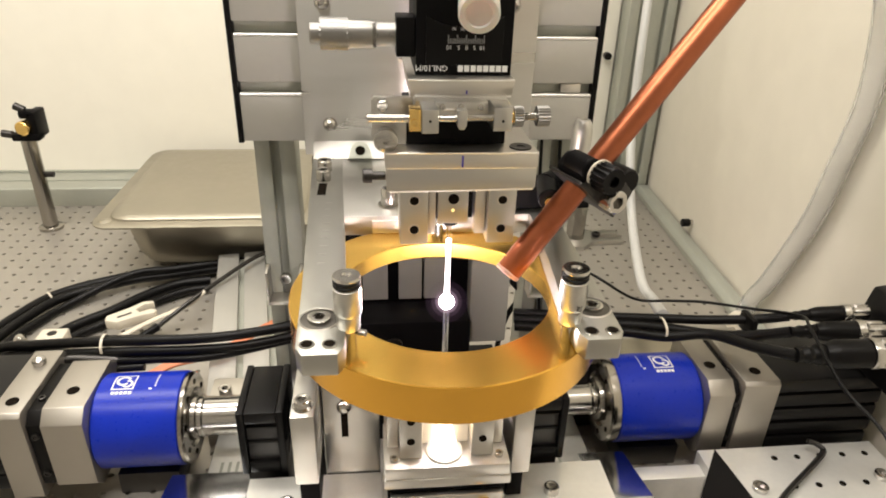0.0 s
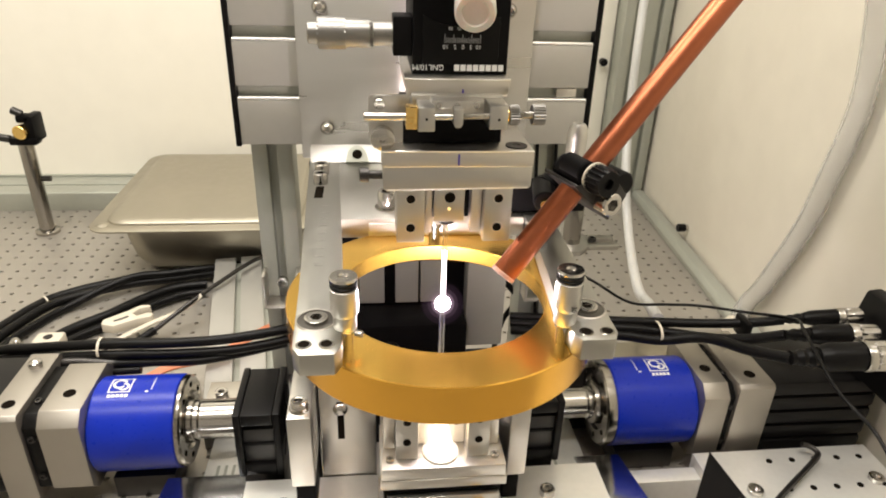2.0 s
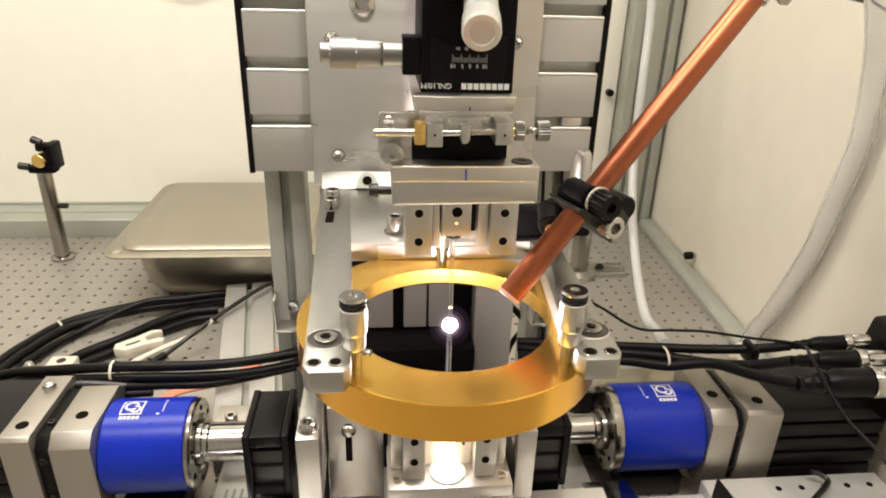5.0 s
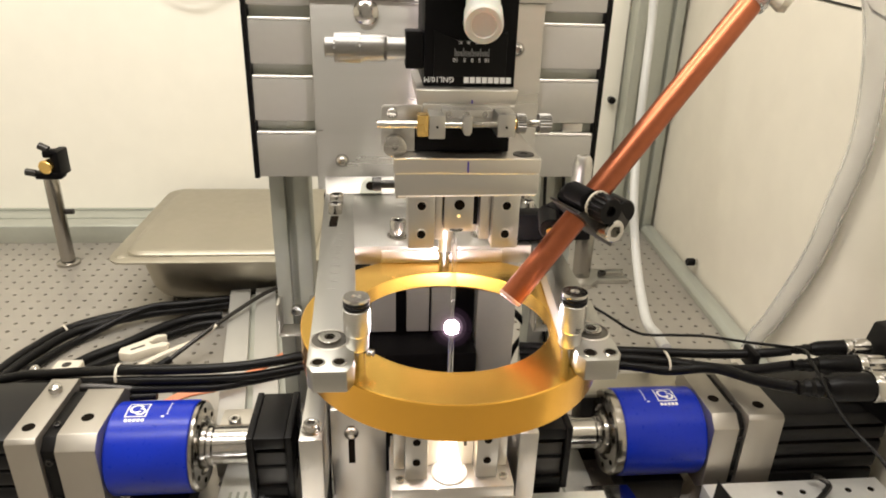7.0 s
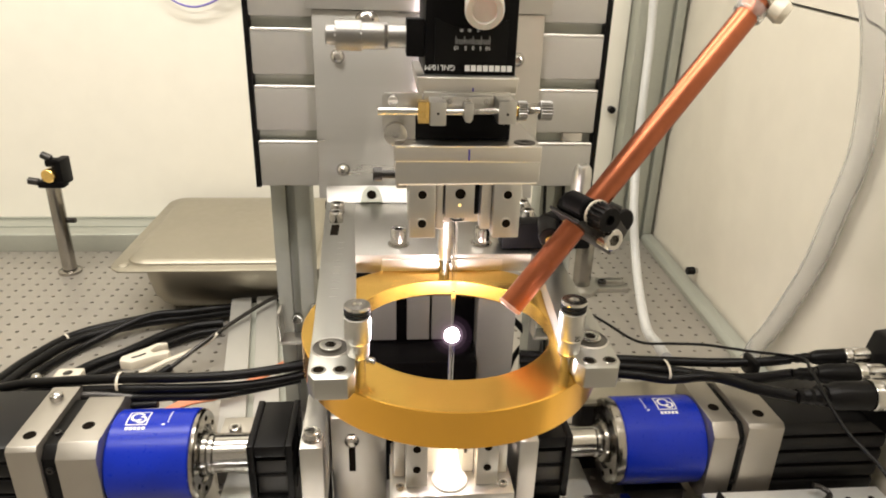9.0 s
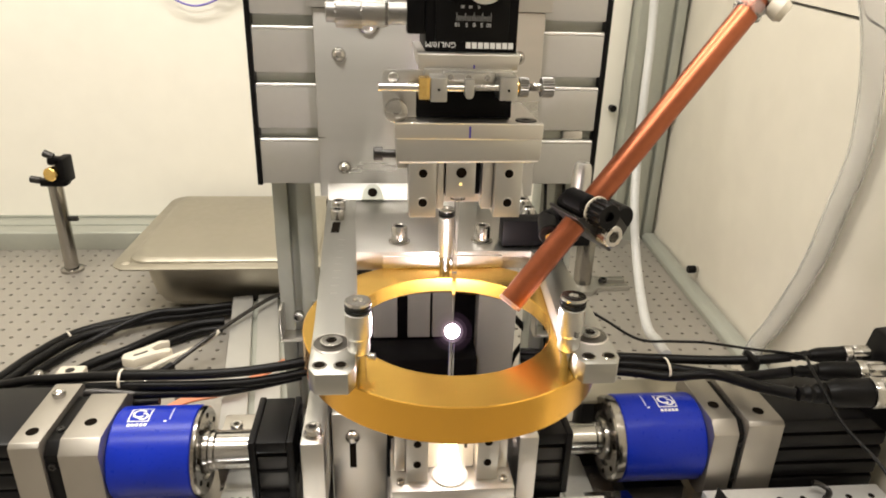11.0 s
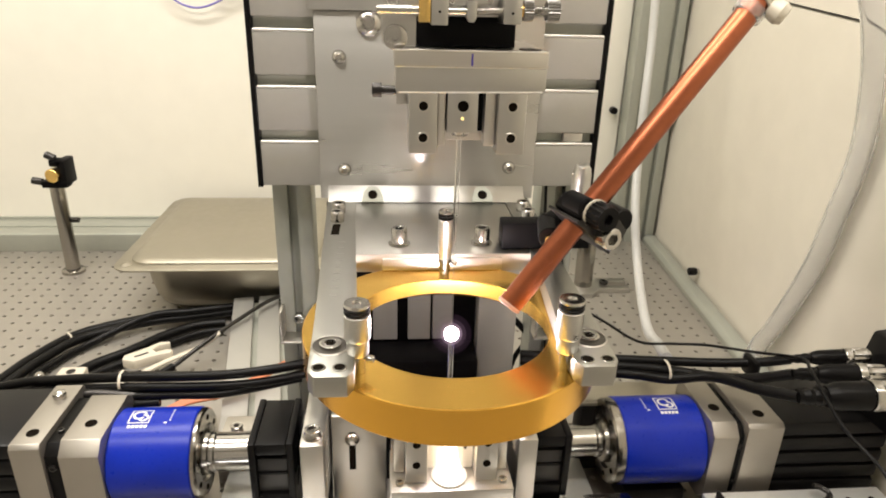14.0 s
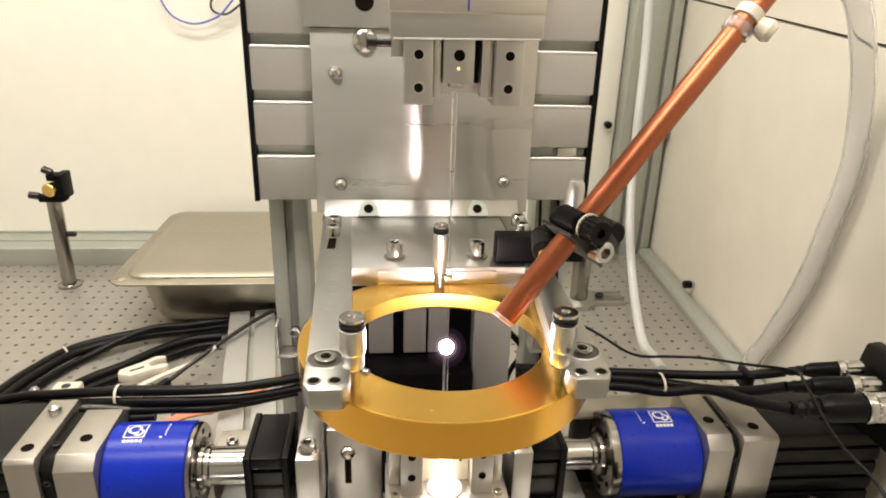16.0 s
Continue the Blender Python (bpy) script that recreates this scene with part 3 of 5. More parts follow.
part("thimble", lathe([(0, 0.011), (0.0068, 0.011), (0.0074, 0.0125), (0.0074, 0.0255), (0, 0.0255)], (-0.0295, -0.010, 0.1635), (-1, 0, 0)), MIC, mic)
part("knurl", lathe([(0, 0.0255), (0.0080, 0.0255)] + [(0.0084, 0.0260 + 0.00150 * k, "diamond") for k in range(10)] + [(0.0079, 0.0402), (0, 0.0402)], (-0.0295, -0.010, 0.1635), (-1, 0, 0), 40), MIC, mic, smooth=5)
part("end_cap", lathe([(0, 0.0400), (0.0056, 0.0400), (0.0056, 0.0450), (0.0050, 0.0455), (0, 0.0455)], (-0.0295, -0.010, 0.1635), (-1, 0, 0)), MIC, mic)
for i in range(10):
    part("tick", box(-0.0400 + i * 0.0012, -0.0398 + i * 0.0012, -0.0164, -0.0160, 0.1626, 0.1640 + (0.0012 if i % 5 == 0 else 0), 0), STEEL_DARK, mic)
for i in range(16):
    a = -0.9 + i * 0.12
    part("tick", box(-0.0425, -0.0408, -0.010 - 0.0076 * math.cos(a), -0.010 - 0.0073 * math.cos(a), 0.1635 + 0.0075 * math.sin(a), 0.1638 + 0.0075 * math.sin(a), 0), STEEL_DARK, mic)
part("adapter_plate", prism([(-0.0248, 0.1434), (-0.0235, 0.1334), (0.0310, 0.1343), (0.0325, 0.1434)], "y", -0.0255, 0.048, 0.0006), ALU, head)
slide = part("slide", box(-0.0205, 0.0300, -0.0195, 0.040, 0.1215, 0.1332, 0.0006), ALU_SATIN, head, "grey linear slide with adjusting screw")
part("slide_base", box(-0.0250, 0.0312, -0.0155, 0.040, 0.1050, 0.1213, 0.0008), BLACK, slide)
part("bridge", box(-0.0105, 0.0180, -0.0290, -0.0197, 0.1275, 0.1325, 0.0005), ALU_SATIN, slide)
for x in (-0.0065, 0.0035, 0.0140):
    part("cap_screw", screw((x, -0.0291, 0.1300), (0, -1, 0), 0.0017, 0.0008, 16), STEEL, slide)
part("lead_rod", rod(0.0022, (-0.0465, -0.033, 0.1248), (-0.0180, -0.033, 0.1248)), STEEL, slide)
part("lead_rod", rod(0.0018, (-0.0092, -0.033, 0.1248), (0.0008, -0.033, 0.1248)), STEEL, slide)
part("screw_thread", lathe([(0, 0)] + [(0.0019 if k % 2 else 0.0015, 0.00045 * k) for k in range(46)] + [(0, 0.0207)], (0.0008, -0.033, 0.1250), (1, 0, 0.01), 14), STEEL, slide, smooth=10)
part("brass_collar", box(-0.0245, -0.0183, -0.0375, -0.0280, 0.1190, 0.1308, 0.0006), BRASS, slide)
part("collar_screw", screw((-0.0218, -0.0376, 0.1235), (0, -1, 0), 0.0022, 0.0008, 16), BRASS, slide)
part("bearing_block", box(-0.0180, -0.0090, -0.0375, -0.0197, 0.1178, 0.1308, 0.0006), ALU_SATIN, slide)
part("bearing_block", box(0.0200, 0.0300, -0.0375, -0.0197, 0.1190, 0.1318, 0.0006), ALU_SATIN, slide)
for x in (-0.0135, 0.0250):
    part("dimple", hole((x, -0.0376, 0.1245), (0, -1, 0), 0.0007), RECESS_SHADE, slide)
part("tab", prism([(0.0010, 0.1298), (0.0060, 0.1298), (0.0060, 0.1215), (0.0048, 0.1195), (0.0022, 0.1195), (0.0010, 0.1215)], "y", -0.0362, -0.0292, 0.0003), ALU_SATIN, slide)
part("brass_bush", rod(0.0034, (0.0300, -0.033, 0.1258), (0.0312, -0.033, 0.1258)), BRASS, slide)
part("knurled_nut", lathe([(0, 0), (0.0052, 0), (0.0055, 0.0004, "knurl"), (0.0055, 0.0046, "knurl"), (0.0052, 0.005), (0, 0.005)], (0.0312, -0.033, 0.1258), (1, 0, 0.01), 48), MIC, slide, smooth=10)
part("thread", lathe([(0, 0)] + [(0.0024 if k % 2 else 0.0020, 0.0005 * k) for k in range(16)] + [(0, 0.0076)], (0.0362, -0.033, 0.1259), (1, 0, 0.01), 14), STEEL, slide, smooth=10)
part("knurled_knob", lathe([(0, 0), (0.0052, 0), (0.0056, 0.0004, "knurl"), (0.0056, 0.0064, "knurl"), (0.0052, 0.0068), (0, 0.0068)], (0.0436, -0.033, 0.1260), (1, 0, 0.01), 40), MIC, slide, smooth=10)
lock = part("lock_plate", prism([(-0.0440, 0.1075), (-0.0440, 0.1300), (-0.0425, 0.1318), (-0.0210, 0.1318), (-0.0210, 0.1050), (-0.0415, 0.1050)], "y", -0.0150, -0.0120, 0.0004), ALU_SATIN, head)
part("pin", rod(0.0030, (-0.0380, -0.0148, 0.1285), (-0.0380, -0.023, 0.1285)), STEEL, lock)
part("lock_knob", lathe([(0, 0), (0.0040, 0), (0.0048, 0.006), (0.0066, 0.0065), (0.0066, 0.0115), (0.0058, 0.0120), (0.0016, 0.0120), (0.0016, 0.0105), (0, 0.0105)], (-0.0365, -0.0152, 0.1115), (0, -1, -0.12)), STEEL, lock)
part("top_plate", box(-0.0372, 0.0480, -0.0300, 0.040, 0.0958, 0.1046, 0.0005), ALU, head, "milled plate with a purple marker line")
part("marker_line", box(0.0050, 0.0060, -0.0304, -0.0299, 0.0965, 0.1030, 0), PURPLE_INK, head)
part("marker_line", box(0.0062, 0.0070, -0.0259, -0.0254, 0.1340, 0.1378, 0), PURPLE_INK, head)
# pale beads added as highlights on the head's plate edges
for a, b in (((-0.0370, -0.0298, 0.1044), (0.0478, -0.0298, 0.1044)), ((-0.0362, -0.0284, 0.0955), (0.0478, -0.0284, 0.0955)), ((-0.0348, -0.0283, 0.0815), (0.0466, -0.0283, 0.0825))):
    part("plate_edge", rod(0.00055, a, b, 8, 0.0001), EDGE_HIGHLIGHT, head, "added pale bead for the highlight on the plate's edge")
for a, b in (((-0.0234, -0.0253, 0.1337), (0.0308, -0.0253, 0.1346)), ((-0.0246, -0.0253, 0.1431), (0.0323, -0.0253, 0.1431))):
    part("adapter_edge", rod(0.00055, a, b, 8, 0.0001), EDGE_HIGHLIGHT, head, "added pale bead for the highlight on the plate's edge")
part("plate_screw", lathe([(0, 0.0001), (0.0026, 0.0001, "hex"), (0.0026, 0.0005, "hex"), (0.0045, 0.0006), (0.0062, 0.0006), (0.0064, 0.0), (0, 0)], (0.0395, -0.020, 0.1046)), STEEL_DARK, head)
part("bottom_plate", prism([(-0.0365, 0.0956), (-0.0365, 0.0825), (-0.0350, 0.0812), (0.0468, 0.0822), (0.0480, 0.0835), (0.0480, 0.0956)], "y", -0.0285, 0.038, 0.0004), ALU_SATIN, head)
part("side_screw", join(screw((-0.0445, 0.020, 0.0715), (-1, 0, 0), 0.0046, 0.0060), rod(0.0028, (-0.0446, 0.020, 0.0715), (-0.0352, 0.020, 0.0715), 16)), STEEL_DARK, head, "dark thumb screw")
part("screw_tab", box(-0.0354, -0.0285, 0.0125, 0.0290, 0.0640, 0.0800, 0.0005), ALU_SATIN, head)
for x0, x1 in ((-0.0283, -0.0114), (0.0247, 0.0418)):
    jaw = part("clamp_jaw", box(x0, x1, -0.012, 0.018, 0.0388, 0.0818, 0.0009), ALU_SATIN, head)
    for z in (0.0488, 0.0676):
        part("bore", hole(((x0 + x1) / 2, -0.0122, z), (0, -1, 0), 0.0027), RECESS_SHADE, jaw)
        part("bore_rim", lathe([(0.0027, 0.0003), (0.0034, 0.0003), (0.0036, 0.0001), (0.0027, 0.0001), (0.0027, 0.0003)], ((x0 + x1) / 2, -0.0121, z), (0, -1, 0), 24), ALU, jaw)
part("guide_block", box(-0.0112, 0.0246, 0.004, 0.020, 0.0440, 0.0818, 0.0006), ALU, head)
for x0, x1 in ((-0.0110, -0.0062), (0.0175, 0.0244)):
    part("guide_strip", box(x0, x1, -0.006, 0.0038, 0.0425, 0.0816, 0.0009), ALU, head)
# black sheet put into the gap to stand for its shade
part("gap_shade", box(-0.0060, 0.0172, 0.0008, 0.0038, 0.0505, 0.0818, 0), BLACK, head)
cl = part("rod_clamp", box(-0.0054, 0.0130, -0.009, 0.0006, 0.0512, 0.0790, 0.0005), ALU_SATIN, head)
part("bore", hole((0.0040, -0.0092, 0.0672), (0, -1, 0), 0.0033), RECESS_SHADE, cl)
part("glow_pin", rod(0.0010, (0.0038, -0.0088, 0.0598), (0.0038, -0.0094, 0.0598), 16), PIPED_GLOW, cl, "small pin hole given an added glow for piped light")
part("sleeve", lathe([(0, 0), (0.0048, 0), (0.0048, 0.006), (0, 0.006)], (AX, -0.003, 0.0486)), GLASS, head)
part("glass_rod", rod(0.0016, (AX, 0, -0.0045), (AX, 0, 0.0575), 16), GLASS, head, "clear thin glass rod held in the clamp")
part("taper", lathe([(0, -0.046), (0.0004, -0.046), (0.0007, -0.030), (0.0013, -0.012), (0.00158, -0.0047), (0, -0.0046)], (AX, 0, 0), seg=14), GLASS, head, "drawn-out tapering end of the glass rod")
part("glass_fibre", rod(0.00035, (AX, 0, -0.125), (AX, 0, -0.0462), 10), GLASS, head, "hair-thin drawn glass fibre")
# the stage's upper units stand a little further back than its clamp
for ob in list(head.children):
    kind = ob.name.split(".")[0]
    k = {"goniometer": 1.0712, "micrometer": 1.0712, "adapter_plate": 1.056, "adapter_edge": 1.056, "plate_edge": 1.0235, "slide": 1.0235, "lock_plate": 1.0235, "top_plate": 1.0235, "bottom_plate": 1.0235, "plate_screw": 1.0235, "marker_line": 1.0235}.get(kind, 1.0)
    if kind == "marker_line" and ob.data.vertices[0].co.z > 0.12:
        k = 1.056
    ob.scale = (k, k, k)
    ob.location = Vector((-0.043, -0.371, 0.219)) * (1 - k) - Vector((0, 0, 0.0016 if k > 1 else 0))
part("carrier_arm", box(-0.020, 0.030, -0.018, 0.2263, 0.2055, 0.24, 0.001), ALU_SATIN, head)

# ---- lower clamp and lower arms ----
# emission added to the ferrule; it imitates melt light caught in the clamp
FERRULE_GLOW = glow("added_ferrule_glow", (1.0, 0.74, 0.47), 5.5)
lc = thing("lower_clamp", "pale reflective lower glass clamp under the ring", "clamp")
part("bottom_plate", box(-0.0405, 0.0530, -0.022, 0.040, -0.1590, -0.1505, 0.0008), ALU_SATIN, lc)
part("shelf", box(-0.0395, 0.0518, -0.0214, 0.040, -0.1503, -0.1395, 0.0006), ALU_SATIN, lc)
for x0, x1 in ((-0.0290, -0.0125), (0.0235, 0.0400)):
    jaw = part("clamp_jaw", box(x0, x1, -0.012, 0.018, -0.1393, -0.0985, 0.0008), ALU_SATIN, lc)
    for z in (-0.1230, -0.1045):
        part("bore", hole(((x0 + x1) / 2, -0.0122, z), (0, -1, 0), 0.0029), RECESS_SHADE, jaw)
part("side_wall", box(-0.0375, -0.0292, 0.000, 0.022, -0.1393, -0.1000, 0.0008), ALU, lc)
part("side_wall", box(0.0402, 0.0490, 0.000, 0.022, -0.1393, -0.1000, 0.0008), ALU, lc)
part("centre_block", box(-0.0123, 0.0233, 0.003, 0.016, -0.1393, -0.1020, 0.0008), ALU_ROUGH, lc)
part("rod_clamp", lathe([(0, 0), (0.0135, 0), (0.0135, 0.002), (0.0120, 0.003), (0, 0.003)], (0.0045, -0.006, -0.1393)), ALU_ROUGH, lc)
part("glow_ferrule", lathe([(0, 0), (0.0088, 0.0), (0.0086, 0.006), (0.0066, 0.013), (0.0050, 0.022), (0.0045, 0.030), (0, 0.031)], (0.0045, -0.006, -0.1362)), FERRULE_GLOW, lc, "ferrule with its own added glow in place of light from the melt")
part("lock_pin", box(0.0150, 0.0172, -0.004, 0.0028, -0.1160, -0.1060, 0.0005), STEEL_DARK, lc)
for x in (-0.0330, 0.0445):
    part("cap_screw", screw((x, -0.0125, -0.1394), (0, 0, 1), 0.0032, 0.003), STEEL, lc)
part("lower_stage", box(-0.0380, 0.0500, -0.018, 0.045, -0.205, -0.1592, 0.001), BLACK, lc, "black lower slide body")
part("lower_slide", box(-0.0360, 0.0480, -0.024, -0.0182, -0.180, -0.166, 0.0006), ALU_SATIN, lc)
part("knurled_knob", lathe([(0, 0), (0.0050, 0, "knurl"), (0.0050, 0.008, "knurl"), (0, 0.008)], (-0.0460, -0.026, -0.1755), (1, 0, 0), 40), BRASS, lc, smooth=10)
part("lead_rod", rod(0.0020, (-0.0380, -0.026, -0.1755), (0.0580, -0.026, -0.1755)), STEEL, lc)
part("brass_collar", box(0.0300, 0.0370, -0.0300, -0.0225, -0.181, -0.170, 0.0005), BRASS, lc)
ped = thing("lift_column", "aluminium column that lifts the lower clamp", "column")
part("body", box(-0.030, 0.040, 0.0, 0.040, TBL, -0.190, 0.001), ALU_SATIN, ped)

for cx, w in ((-0.0985, 0.0175), (0.0655, 0.0150)):
    la = thing("support_beam", "pale aluminium support beam with a hex screw", "beam", "support beams")
    part("bar", box(cx - w / 2, cx + w / 2, 0.000, 0.070, -0.170, -0.104, 0.0012), ALU_SATIN, la)
    part("cap_screw", screw((cx, 0.012, -0.1041), (0, 0, 1), 0.0062, 0.0075), STEEL, la)
    part("washer", lathe([(0.004, 0), (0.0078, 0), (0.0078, 0.0010), (0.004, 0.0010), (0.004, 0)], (cx, 0.012, -0.1041)), STEEL, la)
    part("leg", box(cx - w / 2 + 0.001, cx + w / 2 - 0.001, 0.012, 0.066, TBL, -0.1702, 0.001), BLACK, la)

for sx in (-1, 1):
    gp = thing("slotted_upright_plate", "upright aluminium plate with a dark slot and screw", "plate", "slotted plates")
    cx = -0.0655 if sx < 0 else 0.0300
    part("plate", box(cx - 0.0225, cx + 0.0225, 0.046, 0.055, TBL, -0.112, 0.0008), ALU_SATIN, gp)
    # dark strip laid on the plate paints the shade of a slot
    part("slot", box(cx - 0.0085, cx - 0.0030, 0.0455, 0.0459, -0.166, -0.128, 0), RECESS_SHADE, gp, "dark slot")
    part("pan_screw", lathe([(0, 0.004), (0.003, 0.0038), (0.0055, 0.002), (0.0062, 0), (0, 0)], (cx - 0.0057, 0.0457, -0.135), (0, -1, 0)), STEEL, gp)
    # black block added behind the plate to stand for shade there
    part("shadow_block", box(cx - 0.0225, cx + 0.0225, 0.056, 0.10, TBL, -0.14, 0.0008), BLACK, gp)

for x0, x1, sc in ((-0.152, -0.042, -0.118), (0.0555, 0.150, 0.098)):
    lp = thing("floor_plate", "flat milled plate with cap screws at the foot of the machine", "plate", "foot plates")
    part("plate", box(x0, x1, -0.120, 0.045, -0.2145, -0.2065, 0.0008), ALU_ROUGH, lp)
    part("cap_screw", screw((sc, 0.013, -0.2066), (0, 0, 1), 0.0062, 0.007), STEEL, lp)
    part("support", box(x0 + 0.01, x1 - 0.01, -0.10, 0.040, TBL, -0.2147, 0.001), STEEL_DARK, lp)

for sx in (-1, 1):
    sh = thing("sheet_cover", "shiny bent sheet cover mirroring the blue gearhead", "cover", "sheet covers")
    x0, x1 = (-0.242, -0.162) if sx < 0 else (0.158, 0.205)
    part("sheet", prism([(-0.10, -0.250), (0.04, -0.250), (0.115, -0.268), (0.115, -0.270), (0.04, -0.252), (-0.10, -0.252)], "x", x0, x1, 0.0002), BLUE_SHEET, sh)
    part("foot", box(x0 + 0.004, x1 - 0.004, -0.09, 0.030, TBL, -0.2525, 0.001), STEEL_DARK, sh)
    for x in (x0 + 0.012, x1 - 0.012):
        part("cap_screw", screw((x, 0.012, -0.2500), (0, 0, 1), 0.0062, 0.005), STEEL, sh)

# ---- fans ----
BLACK_SOFT = mat("dark_grey_plastic", (0.014, 0.013, 0.013), 0.45, 0.0, 0.15, 60)
for sx in (-1, 1):
    fan = thing("cooling_fan", "square black plastic cooling fan on edge", "fan", "cooling fans")
    x0, x1 = (-0.158, -0.1205) if sx < 0 else (0.0795, 0.1170)
    y0, y1, z0, z1 = 0.049, 0.114, -0.2060, -0.1405
    part("frame", join(box(x0, x0 + 0.006, y0, y1, z0, z1, 0.0012), box(x1 - 0.006, x1, y0, y1, z0, z1, 0.0012), box(x0 + 0.0062, x1 - 0.0062, y0 + 0.001, y1 - 0.001, z1 - 0.012, z1 - 0.001, 0.0008), box(x0 + 0.0062, x1 - 0.0062, y0 + 0.001, y1 - 0.001, z0 + 0.001, z0 + 0.012, 0.0008)), BLACK_PLASTIC, fan)
    part("side_panel", box(x0 + 0.0062, x1 - 0.0062, y0 + 0.0045, y1 - 0.0045, z0 + 0.0122, z1 - 0.0185, 0.0008), BLACK_SOFT, fan)
    part("hub", rod(0.0145, (x0 - 0.0008, (y0 + y1) / 2, (z0 + z1) / 2), (x1 + 0.0008, (y0 + y1) / 2, (z0 + z1) / 2)), BLACK, fan)
    for k in range(8):
        a = math.tau * k / 8
        b = box(x0 - 0.0006, x1 + 0.0006, -0.0012, 0.0012, 0.0155, 0.0295, 0)
        bmesh.ops.transform(b, verts=b.verts[:], matrix=Matrix.Translation((0, (y0 + y1) / 2, (z0 + z1) / 2)) @ Matrix.Rotation(a, 4, "X"))
        part("guard_spoke", b, BLACK, fan)
    part("stand", box(x0 + 0.002, x1 - 0.002, y0 + 0.01, y1 - 0.01, TBL, z0 - 0.0002, 0.001), STEEL_DARK, fan)

for x0, x1 in ((-0.222, -0.165), (0.121, 0.185)):
    ap = thing("milled_pad", "pale milled pad under the gear shaft", "plate", "milled pads")
    part("plate", box(x0, x1, 0.118, 0.215, TBL, TBL + 0.016, 0.002), ALU_ROUGH, ap)
    for k in range(3):
        part("groove", box(x0 + 0.012 + k * 0.008, x0 + 0.015 + k * 0.008, 0.130, 0.165, TBL + 0.0158, TBL + 0.0163, 0), ANOD_DULL, ap)

# ---- gearheads ----
GY, GZ, GR = 0.175, -0.248, 0.0470


def chamfer_block(x0, x1, half, cut, y, z):
    h, c = half, cut
    o = [(y - h, z - h + c), (y - h, z + h - c), (y - h + c, z + h), (y + h - c, z + h), (y + h, z + h - c), (y + h, z - h + c), (y + h - c, z - h), (y - h + c, z - h)]
    return prism(o, "x", x0, x1, 0.0007)


def gearhead(sx, body, flange, shaft, block, seal, block2, motor):
    g = thing("gear_motor", "blue gearhead with aluminium adapter blocks lying on its side", "gear motor", "gear motors")

    def ax(a, b):
        return (a, GY, GZ), (b - a, 0, 0), abs(b - a)

    o, w, n = ax(*body)
    part("gear_housing", lathe([(0, 0), (GR - 0.002, 0), (GR, 0.002), (GR, n - 0.001), (GR - 0.001, n), (0, n)], o, w, 64), BLUE, g, "glossy blue gearhead housing with white print")
    o, w, n = ax(*flange)
    part("flange", lathe([(0, 0), (GR - 0.0015, 0), (GR - 0.001, 0.001), (GR - 0.001, n - 0.002), (GR - 0.003, n), (0.0300, n), (0.0285, n - 0.003), (0.0240, n - 0.003), (0.0230, n + 0.004), (0.0200, n + 0.006), (0, n + 0.006)], o, w, 64), CHROME, g)
    for k in range(8):
        a = math.tau * (k + 0.5) / 8
        part("flange_bore", hole((flange[1] + (0.0002 if sx < 0 else -0.0002), GY + 0.0365 * math.cos(a), GZ + 0.0365 * math.sin(a)), (1 if sx < 0 else -1, 0, 0), 0.0028), RECESS_SHADE, g)
    o, w, n = ax(*shaft)
    part("shaft", lathe([(0, 0), (0.0215, 0), (0.0215, n * 0.12), (0.0198, n * 0.14), (0.0198, n), (0, n)] if sx < 0 else [(0, 0), (0.0180, 0), (0.0180, n * 0.12), (0.0168, n * 0.14), (0.0168, n), (0, n)], o, w, 40), STEEL, g)
    part("adapter_block", chamfer_block(*sorted(block), 0.0485, 0.012, GY, GZ), GEAR_ALU, g)
    part("seal_plate", chamfer_block(*sorted(seal), 0.0460, 0.010, GY, GZ), BLACK_PLASTIC, g, "black spacer plate")
    part("motor_plate", chamfer_block(*sorted(block2), 0.0525, 0.004, GY + 0.002, GZ), GEAR_ALU, g)
    cs = (seal[0] + seal[1]) / 2
    for y, z in ((GY - 0.0462, GZ + 0.024), (GY - 0.0462, GZ - 0.022), (GY - 0.020, GZ + 0.0462)):
        up_way = (0, 0, 1) if z > GZ + 0.04 else (0, -1, 0)
        part("spacer_screw", screw((cs, y, z), up_way, min(0.0035, abs(seal[1] - seal[0]) * 0.4), 0.0026, 18), STEEL_DARK, g)
    m0, m1 = sorted(motor)
    for k in range(5):
        z = GZ - 0.042 + k * 0.019
        part("motor_rib", box(m0, m1, GY - 0.046, GY + 0.05, z, z + 0.0165, 0.0035), MOTOR_BLACK, g, "black ribbed motor body")
    part("motor_core", box(m0, m1, GY - 0.042, GY + 0.046, GZ - 0.042, GZ + 0.049, 0.002), BLACK, g)
    cb = (block[0] + block[1]) / 2
    part("set_screw_bore", hole((cb, GY - 0.012, GZ + 0.0486), (0, 0, 1), 0.0058), RECESS_SHADE, g)
    c2 = (block2[0] + block2[1]) / 2
    part("set_screw_bore", hole((c2, GY - 0.030, GZ + 0.0526), (0, 0, 1), 0.0058), RECESS_SHADE, g)
    part("ball_nut", lathe([(0, 0.009), (0.003, 0.0085), (0.006, 0.006), (0.0068, 0.003), (0.006, 0), (0, 0)], (c2, GY + 0.028, GZ + 0.0525)), STEEL, g)
    # emblem and print bars on the housing's upper side
    bx = -0.292 if sx < 0 else 0.258

    def lay(u, v, du, dv, name, ink=None, lift=0.0003):
        bm, rows = bmesh.new(), []
        for i in range(5):
            a = -(v + dv * i / 4) / GR
            y, z = GY - math.sin(a) * (GR + lift), GZ + math.cos(a) * (GR + lift)
